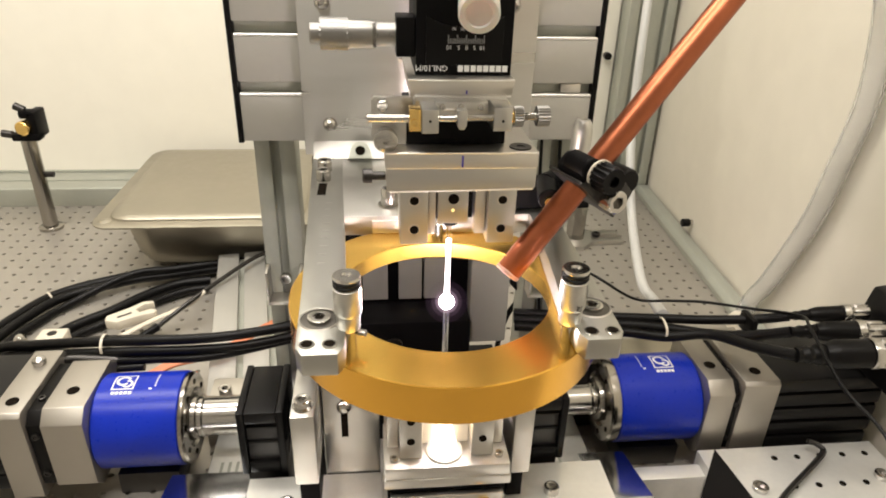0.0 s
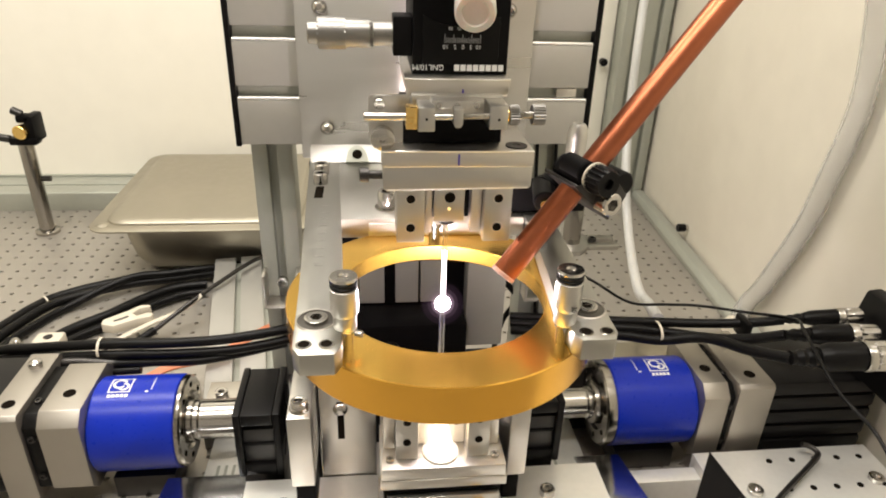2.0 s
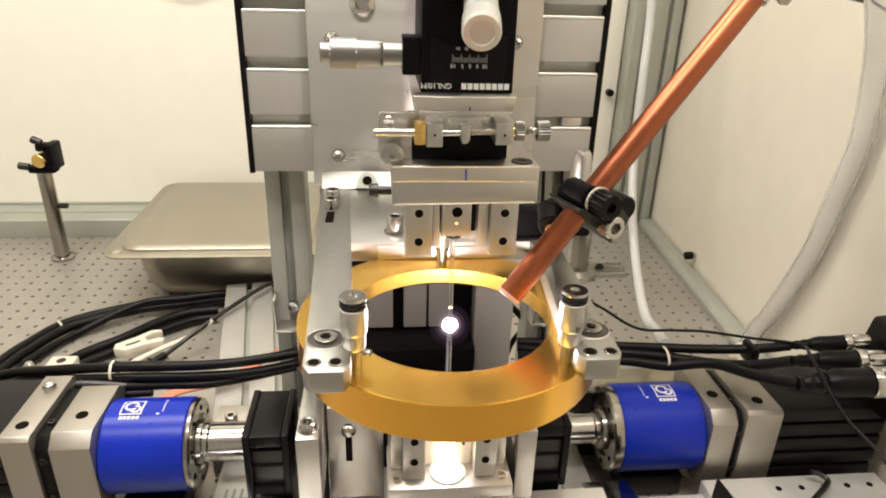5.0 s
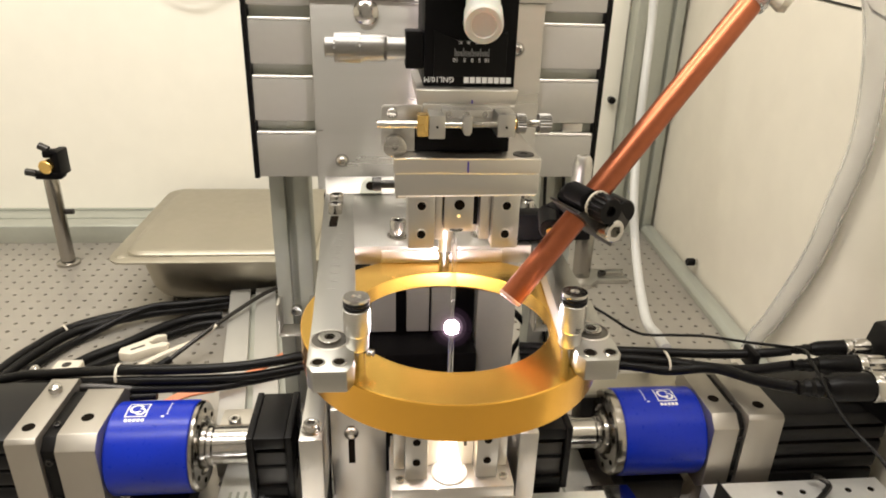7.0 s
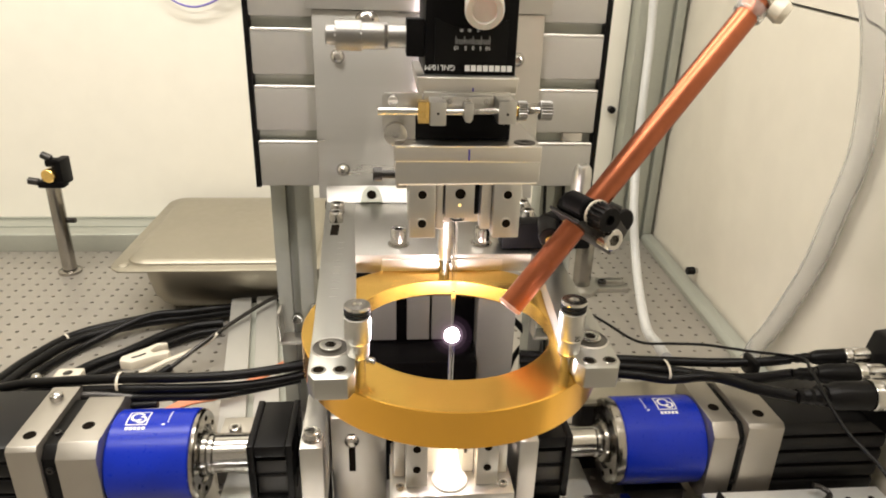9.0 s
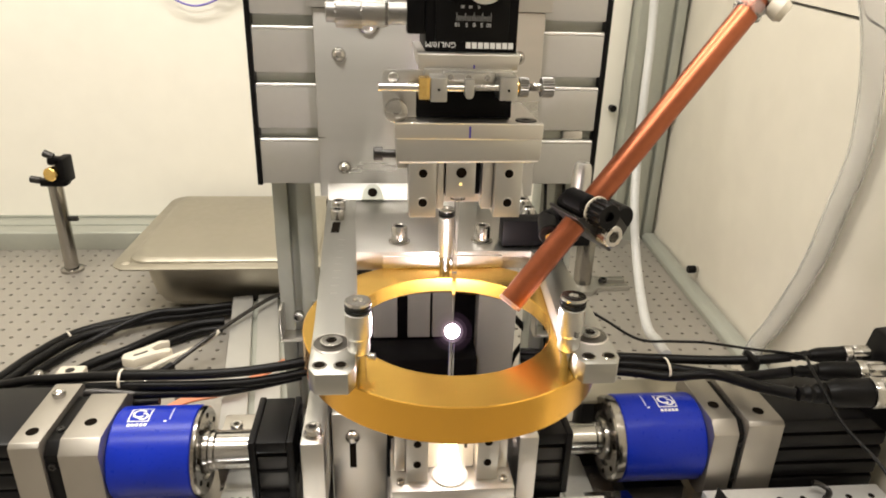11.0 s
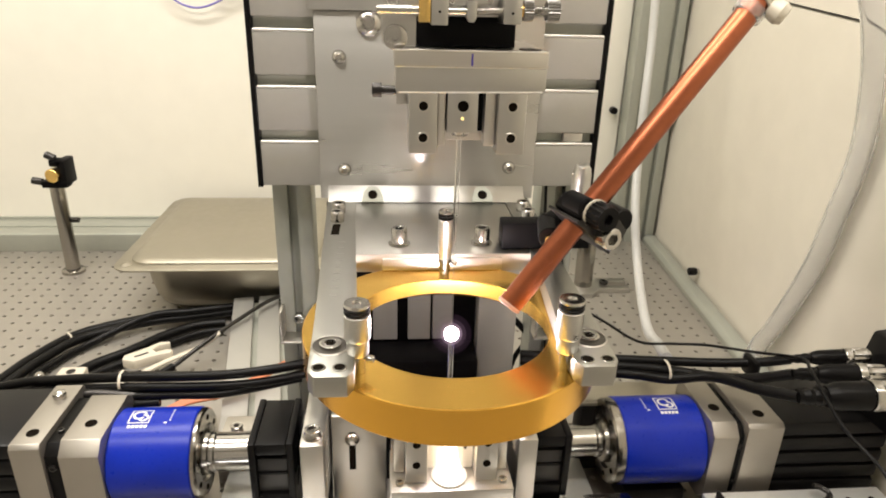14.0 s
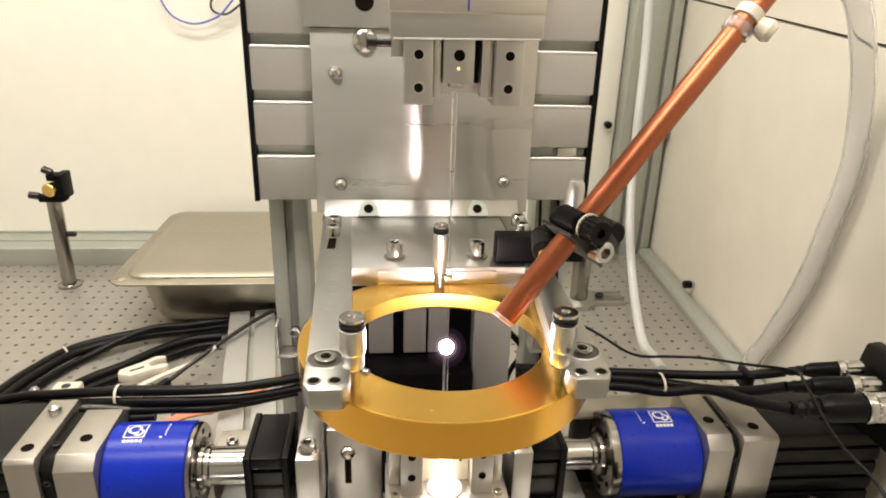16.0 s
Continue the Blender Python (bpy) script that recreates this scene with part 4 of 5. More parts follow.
            rows.append((bm.verts.new((bx + u, y, z)), bm.verts.new((bx + u + du, y, z))))
        for p, q in zip(rows, rows[1:]):
            bm.faces.new((p[0], p[1], q[1], q[0]))
        return part(name, bm, ink or WHITE_INK, g)

    def curl(u, v, r, a0, a1, w):
        """A bent stroke of the emblem, wrapped on the housing."""
        bm, rows = bmesh.new(), []
        for i in range(15):
            t = radians(a0 + (a1 - a0) * i / 14)
            pair = []
            for rr_ in (r - w / 2, r + w / 2):
                a = -(v + rr_ * math.sin(t)) / GR
                pair.append(bm.verts.new((bx + u + rr_ * math.cos(t), GY - math.sin(a) * (GR + 0.0004), GZ + math.cos(a) * (GR + 0.0004))))
            rows.append(pair)
        for p, q in zip(rows, rows[1:]):
            bm.faces.new((p[0], p[1], q[1], q[0]))
        return part("emblem_mark", bm, WHITE_INK, g)

    e, w = 0.0105, 0.0013
    lay(-e, -e, 2 * e, w, "emblem_edge")
    lay(-e, e - w, 2 * e, w, "emblem_edge")
    lay(-e, -e + w, w, 2 * e - 2 * w, "emblem_edge")
    lay(e - w, -e + w, w, 2 * e - 2 * w, "emblem_edge")
    curl(-0.0012, 0.0014, 0.0058, 20, 320, 0.0024)
    curl(0.0034, -0.0030, 0.0042, 190, 470, 0.0022)
    for i in range(5):
        lay(-0.0095 + i * 0.0040, -0.0160, 0.0031, 0.0034, "print_bar")
    for i in range(6):
        lay(0.0300 if sx < 0 else -0.0245, -0.0080 + i * 0.0034, 0.0012, 0.0024, "print_bar")
    lay(0.0250 if sx < 0 else -0.0230, -0.0112, 0.0030, 0.0018, "print_bar")
    part("cradle", box(min(body) + 0.01, max(body) - 0.01, GY - 0.03, GY + 0.03, TBL, GZ - GR + 0.0015, 0.001), STEEL_DARK, g)
    return g


gearhead(-1, (-0.3172, -0.2372), (-0.2372, -0.2310), (-0.2310, -0.150), (-0.3174, -0.3545), (-0.3547, -0.3680), (-0.3682, -0.3960), (-0.3962, -0.56))
gearhead(1, (0.2935, 0.2060), (0.2060, 0.1950), (0.1950, 0.110), (0.2937, 0.3207), (0.3209, 0.3275), (0.3277, 0.3660), (0.3662, 0.488))

# ---- copper pipe, its clamp and post ----
P0, P1 = Vector((0.0385, -0.0150, 0.0180)), Vector((0.216, 0.050, 0.2265))
d = (P1 - P0).normalized()
pipe = thing("copper_pipe", "worn copper pipe pointing down at the melt spot", "pipe")
L = 0.36
part("tube", lathe([(0.0064, 0), (0.0078, 0.0004), (0.0081, 0.001), (0.0081, L - 0.001), (0.0078, L), (0.0064, L), (0.0064, 0)], P0, d, 48), COPPER, pipe)
# pale pink ring paints the melt's reflection on the pipe's rim
part("highlight_tip", lathe([(0.0062, -0.0002), (0.0080, 0.0001), (0.0084, 0.001), (0.0084, 0.0022), (0.0081, 0.0026)], P0, d, 40), RIM_HIGHLIGHT, pipe, "pipe rim coloured pale for the light it mirrors")
fit0 = P0 + d * ((P1 - P0).length - 0.034)
right = Vector((0.92, -0.30, 0.0)) - d * d.dot(Vector((0.92, -0.30, 0.0)))
right.normalize()
part("hose_clip", lathe([(0.0082, 0), (0.0100, 0.0008), (0.0104, 0.004), (0.0100, 0.0075), (0.0082, 0.008), (0.0082, 0)], fit0, d, 32), HOSE, pipe, "clear plastic collar")
part("white_fitting", join(lathe([(0.0083, 0.012), (0.0096, 0.0125), (0.0096, 0.020), (0.0083, 0.0205), (0.0083, 0.012)], fit0, d, 32), lathe([(0, 0), (0.0060, 0), (0.0070, 0.003), (0.0080, 0.008), (0.0060, 0.012), (0, 0.012)], fit0 + d * 0.014 + right * 0.0085, right, 24)), WHITE_PLASTIC, pipe, "white plastic hose fitting")

cc = P0 + d * 0.079
sd = d.cross(Vector((0, 0, 1))).normalized()
nd = sd.cross(d).normalized()
if nd.y > 0:
    nd = -nd
cc = cc + nd * 0.003
rot = Matrix((d, sd, nd)).transposed().to_4x4()


def on_pipe(bm, off=(0, 0, 0)):
    bmesh.ops.transform(bm, verts=bm.verts[:], matrix=Matrix.Translation(cc) @ rot @ Matrix.Translation(off))
    return bm


pc = thing("pipe_clamp", "black swivel clamp holding the copper pipe", "clamp")
part("body", on_pipe(box(-0.0075, 0.0075, -0.015, 0.015, -0.0290, 0.0120, 0.0045, 3)), BLACK, pc)
part("lobe", on_pipe(rod(0.0070, (0.002, -0.006, 0.0090), (0.002, 0.0140, 0.0090))), BLACK, pc)
part("edge_plate", on_pipe(box(-0.0098, -0.0078, -0.017, 0.0165, -0.0280, 0.0110, 0.0006)), STEEL_DARK, pc, "dark plate edge across the pipe")
part("cheek", on_pipe(prism([(-0.0100, 0.0120), (0.0120, -0.0100), (0.0100, -0.0270), (-0.0040, -0.0300), (-0.0100, -0.0200)], "y", 0.0150, 0.0164, 0.0005)), STEEL_DARK, pc, "thin dark cheek plate")
part("thumb_knob", on_pipe(lathe([(0, 0), (0.0090, 0, "knurl"), (0.0090, 0.011, "knurl"), (0.0080, 0.0125), (0.0034, 0.0125), (0.0034, 0.009), (0, 0.009)], (0.003, 0.0165, 0.0030), (0, 1, 0), 36)), BLACK_PLASTIC, pc)
part("white_washer", on_pipe(lathe([(0.004, 0), (0.0096, 0), (0.0096, 0.0012), (0.004, 0.0012), (0.004, 0)], (0.003, 0.0152, 0.0030), (0, 1, 0))), WHITE_PLASTIC, pc, "white washer")
part("cap_screw", on_pipe(screw((-0.003, 0.0152, -0.0140), (0, 1, 0), 0.0075, 0.0105)), STEEL, pc)
part("wing_nut", on_pipe(rod(0.0085, (0.013, -0.008, -0.0215), (0.013, 0.014, -0.0215))), BLACK_PLASTIC, pc)
part("thumb_screw", rod(0.0078, (0.0745, 0.040, 0.0590), (0.0705, 0.016, 0.0550)), BLACK_PLASTIC, pc)
part("brass_tip", rod(0.0034, (0.0707, 0.0165, 0.0550), (0.0699, 0.0125, 0.0543)), BRASS, pc)
part("link", sweep([(0.073, 0.034, 0.058), (0.082, 0.040, 0.060), (0.092, 0.030, 0.068)], 0.0085, 16), BLACK, pc)
part("bar", box(0.0520, 0.126, 0.094, 0.112, 0.0143, 0.0370, 0.0015), BLACK, pc, "black mounting bar")
part("clamp_post", lathe([(0, 0), (0.0078, 0), (0.0078, 0.038), (0.0070, 0.0435), (0.0052, 0.0465), (0.0030, 0.0470), (0.0030, 0.0455, "hex"), (0, 0.0455)], (0.1155, 0.103, 0.0371), (0, 0, 1), 32), CHROME_LIGHT, pc, "short round steel post with a domed top")
part("arm_link", sweep([(0.092, 0.100, 0.028), (0.092, 0.070, 0.040), (0.084, 0.040, 0.058)], 0.0085, 14), BLACK, pc)

post = thing("stout_post", "stout polished steel post on a clamping fork", "optical post")
part("column", lathe([(0, 0), (0.0168, 0), (0.0168, 0.160), (0.0150, 0.164), (0, 0.164)], (0.328, 0.705, TBL + 0.001), (0, 0, 1), 40), CHROME, post)
part("fork", prism([(x - 0.001, y - 0.023) for x, y in ((0.30, 0.685), (0.30, 0.77), (0.335, 0.77), (0.365, 0.752), (0.415, 0.752), (0.415, 0.738), (0.365, 0.738), (0.365, 0.722), (0.415, 0.722), (0.415, 0.706), (0.355, 0.706), (0.335, 0.685))], "z", TBL, TBL + 0.009, 0.001), ALU_SATIN, post)
part("fork_screw", screw((0.369, 0.707, TBL + 0.009), (0, 0, 1), 0.008, 0.006), STEEL_DARK, post)
for x in (0.128, 0.148):
    th = thing("black_lead", "thin black lead hanging beside the upright", "cable", "leads behind the upright")
    part("wire", sweep([(x, 0.268, 0.03), (x + 0.004, 0.265, -0.05), (x + 0.012, 0.262, -0.14), (x + 0.02, 0.27, -0.22)], 0.0018, 8), RUBBER, th)
    part("plug", rod(0.0032, (x + 0.02, 0.27, -0.22), (x + 0.022, 0.272, TBL)), RUBBER, th)

# ---- left: mirror post, pan, rails ----
mp = thing("mirror_post", "polished post with a black kinematic mirror mount", "optical post")
bx, by, TBL_ = -0.641, 0.800, TBL + 0.006
part("column", rod(0.0125, (bx, by, TBL), (bx, by, TBL + 0.174), 32), CHROME, mp)
part("base_flange", lathe([(0, 0), (0.0205, 0), (0.0205, 0.005), (0.019, 0.006), (0, 0.006)], (bx, by, TBL)), CHROME, mp)
mt = part("mount", join(box(bx + 0.014, bx + 0.029, by - 0.020, by + 0.022, TBL_ + 0.170, TBL_ + 0.217, 0.003), box(bx - 0.016, bx + 0.029, by - 0.022, by + 0.002, TBL_ + 0.167, TBL_ + 0.180, 0.003), box(bx + 0.002, bx + 0.026, by - 0.020, by + 0.002, TBL_ + 0.205, TBL_ + 0.219, 0.004)), BLACK, mp, "black mirror mount")
part("mirror", rod(0.0122, (bx + 0.007, by - 0.028, TBL_ + 0.191), (bx + 0.010, by - 0.010, TBL_ + 0.191)), BRASS, mt, "gold-coloured round mirror")
part("adjuster", rod(0.0065, (bx - 0.034, by - 0.012, TBL_ + 0.179), (bx - 0.016, by - 0.012, TBL_ + 0.176)), STEEL_DARK, mt)
part("adjuster", rod(0.0065, (bx - 0.003, by - 0.012, TBL_ + 0.227), (bx + 0.012, by - 0.012, TBL_ + 0.219)), STEEL_DARK, mt)
part("side_screw", rod(0.005, (bx + 0.012, by + 0.004, TBL_ + 0.098), (bx + 0.026, by + 0.004, TBL_ + 0.098)), STEEL_DARK, mp)

pan = thing("steel_pan", "closed stainless steel food pan with a flat lid", "metal pan")


def rounded_stack(rows, seg=7):
    """Rounded rectangles (z, x0, x1, y0, y1, radius) joined one above another."""
    bm, prev = bmesh.new(), None
    for z, x0, x1, y0, y1, r in rows:
        ring = []
        for cx, cy, a0 in ((x1 - r, y1 - r, 0), (x0 + r, y1 - r, 90), (x0 + r, y0 + r, 180), (x1 - r, y0 + r, 270)):
            for k in range(seg):
                a = radians(a0 + 90 * k / (seg - 1))
                ring.append(bm.verts.new((cx + r * math.cos(a), cy + r * math.sin(a), z)))
        if prev:
            for i in range(len(ring)):
                j = (i + 1) % len(ring)
                bm.faces.new((prev[i], prev[j], ring[j], ring[i]))
        else:
            bm.faces.new(ring)
        prev = ring
    bm.faces.new(prev)
    return bm


def inset(z, e, r, box4):
    x0, x1, y0, y1 = box4
    return (z, x0 + e, x1 - e, y0 + e, y1 - e, r)


PAN, LID = (-0.448, -0.160, 0.612, 0.932), (-0.480, -0.138, 0.585, 0.955)
part("body", rounded_stack([inset(TBL + 0.0015, 0.048, 0.030, PAN), inset(TBL + 0.004, 0.032, 0.036, PAN), inset(TBL + 0.012, 0.019, 0.042, PAN), inset(TBL + 0.028, 0.010, 0.045, PAN), inset(TBL + 0.060, 0.004, 0.046, PAN), inset(TBL + 0.094, 0.0, 0.046, PAN)], 9), STEEL_PAN, pan)
lid = part("lid", rounded_stack([inset(TBL + 0.0942, 0.0, 0.030, LID), inset(TBL + 0.0952, -0.002, 0.031, LID), inset(TBL + 0.0975, -0.002, 0.031, LID), inset(TBL + 0.0990, 0.001, 0.030, LID)]), STEEL_PAN, pan)
part("raised_panel", rounded_stack([inset(TBL + 0.0991, 0.018, 0.034, LID), inset(TBL + 0.1020, 0.019, 0.034, LID), inset(TBL + 0.1055, 0.024, 0.034, LID), inset(TBL + 0.1068, 0.031, 0.034, LID)], 9), STEEL_PAN, lid)
part("rim_dimple", lathe([(0, 0.0026), (0.006, 0.0022), (0.010, 0), (0, 0)], (-0.462, 0.607, TBL + 0.0991)), STEEL_PAN, lid)
part("grip", lathe([(0.010, 0.0010), (0.014, 0.0034), (0.019, 0.0036), (0.025, 0), (0.010, 0), (0.010, 0.0010)], (-0.205, 0.775, TBL + 0.1069), (0, 0, 1), 36), STEEL_PAN, lid, "round pressed finger rim")

base = thing("slotted_base_profile", "wide pale slotted aluminium base profile lying on the table", "profile")
xs = [-0.275, -0.235, -0.195, -0.155, -0.115]
for x0, x1 in zip(xs, xs[1:]):
    part("rib", box(x0, x1 - 0.0085, 0.205, 0.600, TBL + 0.0, TBL + 0.040, 0.0008), ANOD, base)
part("web", box(-0.274, -0.116, 0.206, 0.599, TBL + 0.001, TBL + 0.030, 0), ANOD_DULL, base)
swing(base, -0.275, 0.47, 9.0)
bb = thing("side_block", "milled aluminium block with screws behind the gearhead", "block")
part("plate", box(-0.232, -0.160, 0.212, 0.262, TBL + 0.0405, TBL + 0.052, 0.001), ALU, bb)
for x in (-0.215, -0.175):
    part("cap_screw", screw((x, 0.236, TBL + 0.052), (0, 0, 1), 0.007, 0.007), STEEL, bb)

# ---- cables ----
def cable(points, r, label, material=None, category="cable", group="", ties=()):
    c = thing("cable", label, category, group)
    part("jacket", sweep(points, r, 14), material or RUBBER, c)
    for i in ties:
        line = smooth_line(points, 10)
        p, q = line[i], line[min(i + 1, len(line) - 1)]
        part("cable_tie", lathe([(r * 1.02, 0), (r * 1.16, 0), (r * 1.16, 0.0028), (r * 1.02, 0.0028), (r * 1.02, 0)], p, q - p, 20), WHITE_PLASTIC, c, "white cable tie")
    return c


def loop_band(x, y, z, ry, rz):
    """A thin tie drawn round a bundle that runs along x."""
    n = 28
    o = [(y + ry * math.cos(math.tau * k / n), z + rz * math.sin(math.tau * k / n)) for k in range(n)]
    bm = bmesh.new()
    rings = []
    for s, w in ((1.0, -0.0013), (1.0, 0.0013), (0.93, 0.0013), (0.93, -0.0013)):
        rings.append([bm.verts.new((x + w, y + (a - y) * s, z + (b - z) * s)) for a, b in o])
    for p, q in zip(rings, rings[1:] + rings[:1]):
        for k in range(n):
            bm.faces.new((p[k], q[k], q[(k + 1) % n], p[(k + 1) % n]))
    return bm


# long bundle in front of the pan
BUNDLE = [(-0.66, 0.270), (-0.575, 0.375), (-0.548, 0.455), (-0.512, 0.524), (-0.431, 0.571), (-0.365, 0.588), (-0.285, 0.608), (-0.19, 0.622)]
SIDE = [(-0.8, 0.6), (-0.9, 0.43), (-0.88, 0.47), (-0.70, 0.71), (-0.35, 0.94), (-0.2, 0.98), (-0.1, 1.0), (-0.1, 1.0)]


def beside(off, z):
    return [(x + a * off, y + b * off, z) for (x, y), (a, b) in zip(BUNDLE, SIDE)]


cable(beside(0.0072, -0.304), 0.0072, "thick black cable curving over the table", ties=(28,))
cable(beside(-0.0070, -0.305), 0.0068, "black cable lying beside a thicker one")
cable([p if k < 4 else (p[0], p[1] + 0.013, -0.2945) for k, p in enumerate(beside(-0.0200, -0.312))], 0.0058, "black cable rising onto its neighbours")
cable([(-0.64, 0.250, -0.311), (-0.508, 0.383, -0.311), (-0.469, 0.446, -0.311), (-0.426, 0.486, -0.310), (-0.391, 0.526, -0.309), (-0.350, 0.556, -0.308), (-0.305, 0.566, -0.308)], 0.0080, "thick black cable passing under the white clamp")
cable([(-0.62, 0.240, -0.313), (-0.495, 0.366, -0.313), (-0.455, 0.430, -0.313), (-0.412, 0.470, -0.313), (-0.376, 0.510, -0.312), (-0.338, 0.538, -0.311), (-0.305, 0.548, -0.311)], 0.0062, "black cable on the table")
# bundle over the gearhead
cable([(-0.62, 0.240, -0.2495), (-0.469, 0.262, -0.2185), (-0.4026, 0.250, -0.2045), (-0.3326, 0.237, -0.1945), (-0.2443, 0.232, -0.1915), (-0.1846, 0.236, -0.1895), (-0.125, 0.252, -0.1865), (-0.112, 0.290, -0.1895)], 0.0054, "thick black cable crossing over the gearhead")
cable([(-0.62, 0.232, -0.2595), (-0.469, 0.254, -0.2285), (-0.4026, 0.244, -0.2145), (-0.3326, 0.232, -0.2045), (-0.2443, 0.228, -0.2025), (-0.1846, 0.232, -0.2015), (-0.125, 0.250, -0.1985), (-0.112, 0.290, -0.2005)], 0.0050, "black cable tied under another")
cable([(-0.62, 0.238, -0.2555), (-0.469, 0.262, -0.2315), (-0.4026, 0.256, -0.2125), (-0.3326, 0.246, -0.1985), (-0.2443, 0.240, -0.1965), (-0.1846, 0.245, -0.1955), (-0.125, 0.260, -0.1925), (-0.112, 0.290, -0.1955)], 0.0050, "black cable in the middle of the bundle")
cable([(-0.60, 0.215, -0.2415), (-0.470, 0.240, -0.2315), (-0.410, 0.240, -0.2175), (-0.345, 0.228, -0.2125), (-0.28, 0.226, -0.2115), (-0.22, 0.226, -0.2105), (-0.140, 0.248, -0.2075)], 0.0046, "thin grey-black cable under the bundle")
cable([(-0.60, 0.205, -0.2475), (-0.470, 0.226, -0.2415), (-0.400, 0.228, -0.2255), (-0.335, 0.222, -0.2195), (-0.29, 0.222, -0.2180)], 0.0042, "thin black cable beside the motor plate")
cable([(-0.56, 0.215, -0.262), (-0.439, 0.225, -0.227), (-0.401, 0.225, -0.213), (-0.360, 0.226, -0.2075), (-0.300, 0.228, -0.2135), (-0.24, 0.236, -0.2125), (-0.17, 0.246, -0.2085)], 0.0052, "dull grey braided cable under the bundle", STEEL_DARK)
bt = thing("cable_tie", "white cable tie round the bundle", "cable tie")
part("band", loop_band(-0.3326, 0.2390, -0.1998, 0.0125, 0.0110), WHITE_PLASTIC, bt)
cable([(-0.345, 0.425, -0.300), (-0.318, 0.445, -0.285), (-0.285, 0.485, -0.274), (-0.235, 0.560, -0.268), (-0.205, 0.600, -0.272)], 0.0032, "thin grey lead over the base profile", STEEL_DARK)
plug = thing("small_plug", "small black plug on a thin lead", "plug")
part("body", rod(0.0055, (-0.367, 0.403, -0.306), (-0.345, 0.425, -0.300)), BLACK_PLASTIC, plug)
part("tip", rod(0.0032, (-0.375, 0.395, -0.308), (-0.3675, 0.4025, -0.3062)), STEEL, plug)

# white peg with a lever on the table
peg = thing("white_peg", "white plastic spring clamp lying over the cables", "clamp")
part("jaw", prism([(-0.4116, 0.4281), (-0.4101, 0.4163), (-0.3924, 0.4111), (-0.3687, 0.4266), (-0.3502, 0.4333), (-0.3480, 0.4414), (-0.3576, 0.4451), (-0.3702, 0.4370), (-0.3776, 0.4444), (-0.3702, 0.4562), (-0.3576, 0.4592), (-0.3591, 0.4651), (-0.3731, 0.4644), (-0.3872, 0.4488)], "z", -0.296, -0.282, 0.002), WHITE_PLASTIC, peg)
part("lever", sweep([(-0.445, 0.355, -0.312), (-0.400, 0.388, -0.300), (-0.355, 0.425, -0.292), (-0.313, 0.459, -0.288), (-0.290, 0.475, -0.2745)], 0.0045, 10, flat=0.6), WHITE_PLASTIC, peg)
# dark strand on the jaw's face stands for shade in a slot
part("slot", sweep([(-0.3955, 0.4225, -0.2818), (-0.387, 0.428, -0.2818), (-0.380, 0.434, -0.2818)], 0.0021, 8, flat=0.4), STEEL_DARK, peg)
for at in ((-0.4775, 0.364), (-0.505, 0.385)):
    nut = thing("ball_stud", "bright round-headed steel stud", "screw", "bright studs")
    part("stem", rod(0.005, (at[0], at[1], TBL), (at[0], at[1], -0.292)), STEEL, nut)
    part("head", lathe([(0, 0.011), (0.004, 0.0105), (0.0075, 0.007), (0.0085, 0.003), (0.0075, 0), (0, 0)], (at[0], at[1], -0.2918)), STEEL, nut)
cb = thing("cable_block", "small white cable clip block", "clip")
part("block", box(-0.490, -0.455, 0.388, 0.414, TBL, -0.290, 0.003), WHITE_PLASTIC, cb)
# dark disc on top stands for shade inside the bore
part("bore", hole((-0.4727, 0.401, -0.2900), (0, 0, 1), 0.006), STEEL_DARK, cb)

rib = thing("ribbon_cable", "orange flat ribbon lead beside the gearhead", "ribbon cable")
for k in range(5):
    o = k * 0.0036
    part("strand", sweep([(-0.335, 0.250 + o, -0.276), (-0.312, 0.272 + o, -0.2735), (-0.285, 0.292 + o, -0.2700), (-0.249, 0.302 + o, -0.2680), (-0.222, 0.318 + o, -0.2660), (-0.195, 0.345 + o, -0.2640), (-0.165, 0.385 + o, -0.2700)], 0.0019, 8), ORANGE, rib)

# right side: cables, connectors, hoses
cable([(0.115, 0.262, -0.190), (0.2229, 0.225, -0.176), (0.2677, 0.215, -0.173), (0.317, 0.200, -0.167), (0.3607, 0.185, -0.158), (0.386, 0.170, -0.1455)], 0.0052, "black cable running to a round connector")
cable([(0.115, 0.258, -0.196), (0.2229, 0.219, -0.181), (0.2677, 0.206, -0.179), (0.317, 0.185, -0.176), (0.345, 0.165, -0.165), (0.370, 0.140, -0.144)], 0.0056, "black cable running to a round connector")
cable([(0.115, 0.252, -0.202), (0.2229, 0.213, -0.187), (0.2677, 0.196, -0.184), (0.310, 0.180, -0.172), (0.336, 0.138, -0.160), (0.356, 0.105, -0.147)], 0.0058, "black cable running to a round connector")
cable([(0.175, 0.300, -0.140), (0.2066, 0.260, -0.1440), (0.2464, 0.240, -0.1620), (0.285, 0.230, -0.160), (0.3178, 0.220, -0.1565), (0.3616, 0.200, -0.1540), (0.385, 0.155, -0.135), (0.3736, 0.120, -0.128), (0.362, 0.050, -0.140), (0.368, 0.0, -0.150), (0.372, -0.05, -0.180)], 0.0016, "thin black lead snaking over the motor")
bt = thing("cable_tie", "white cable tie round three cables", "cable tie")
part("band", loop_band(0.2677, 0.2055, -0.1785, 0.0150, 0.0105), WHITE_PLASTIC, bt)
cable([(0.085, 0.330, -0.150), (0.120, 0.310, -0.175), (0.150, 0.300, -0.215), (0.165, 0.290, -0.270), (0.160, 0.270, -0.312)], 0.0040, "black cable dropping behind the ring")
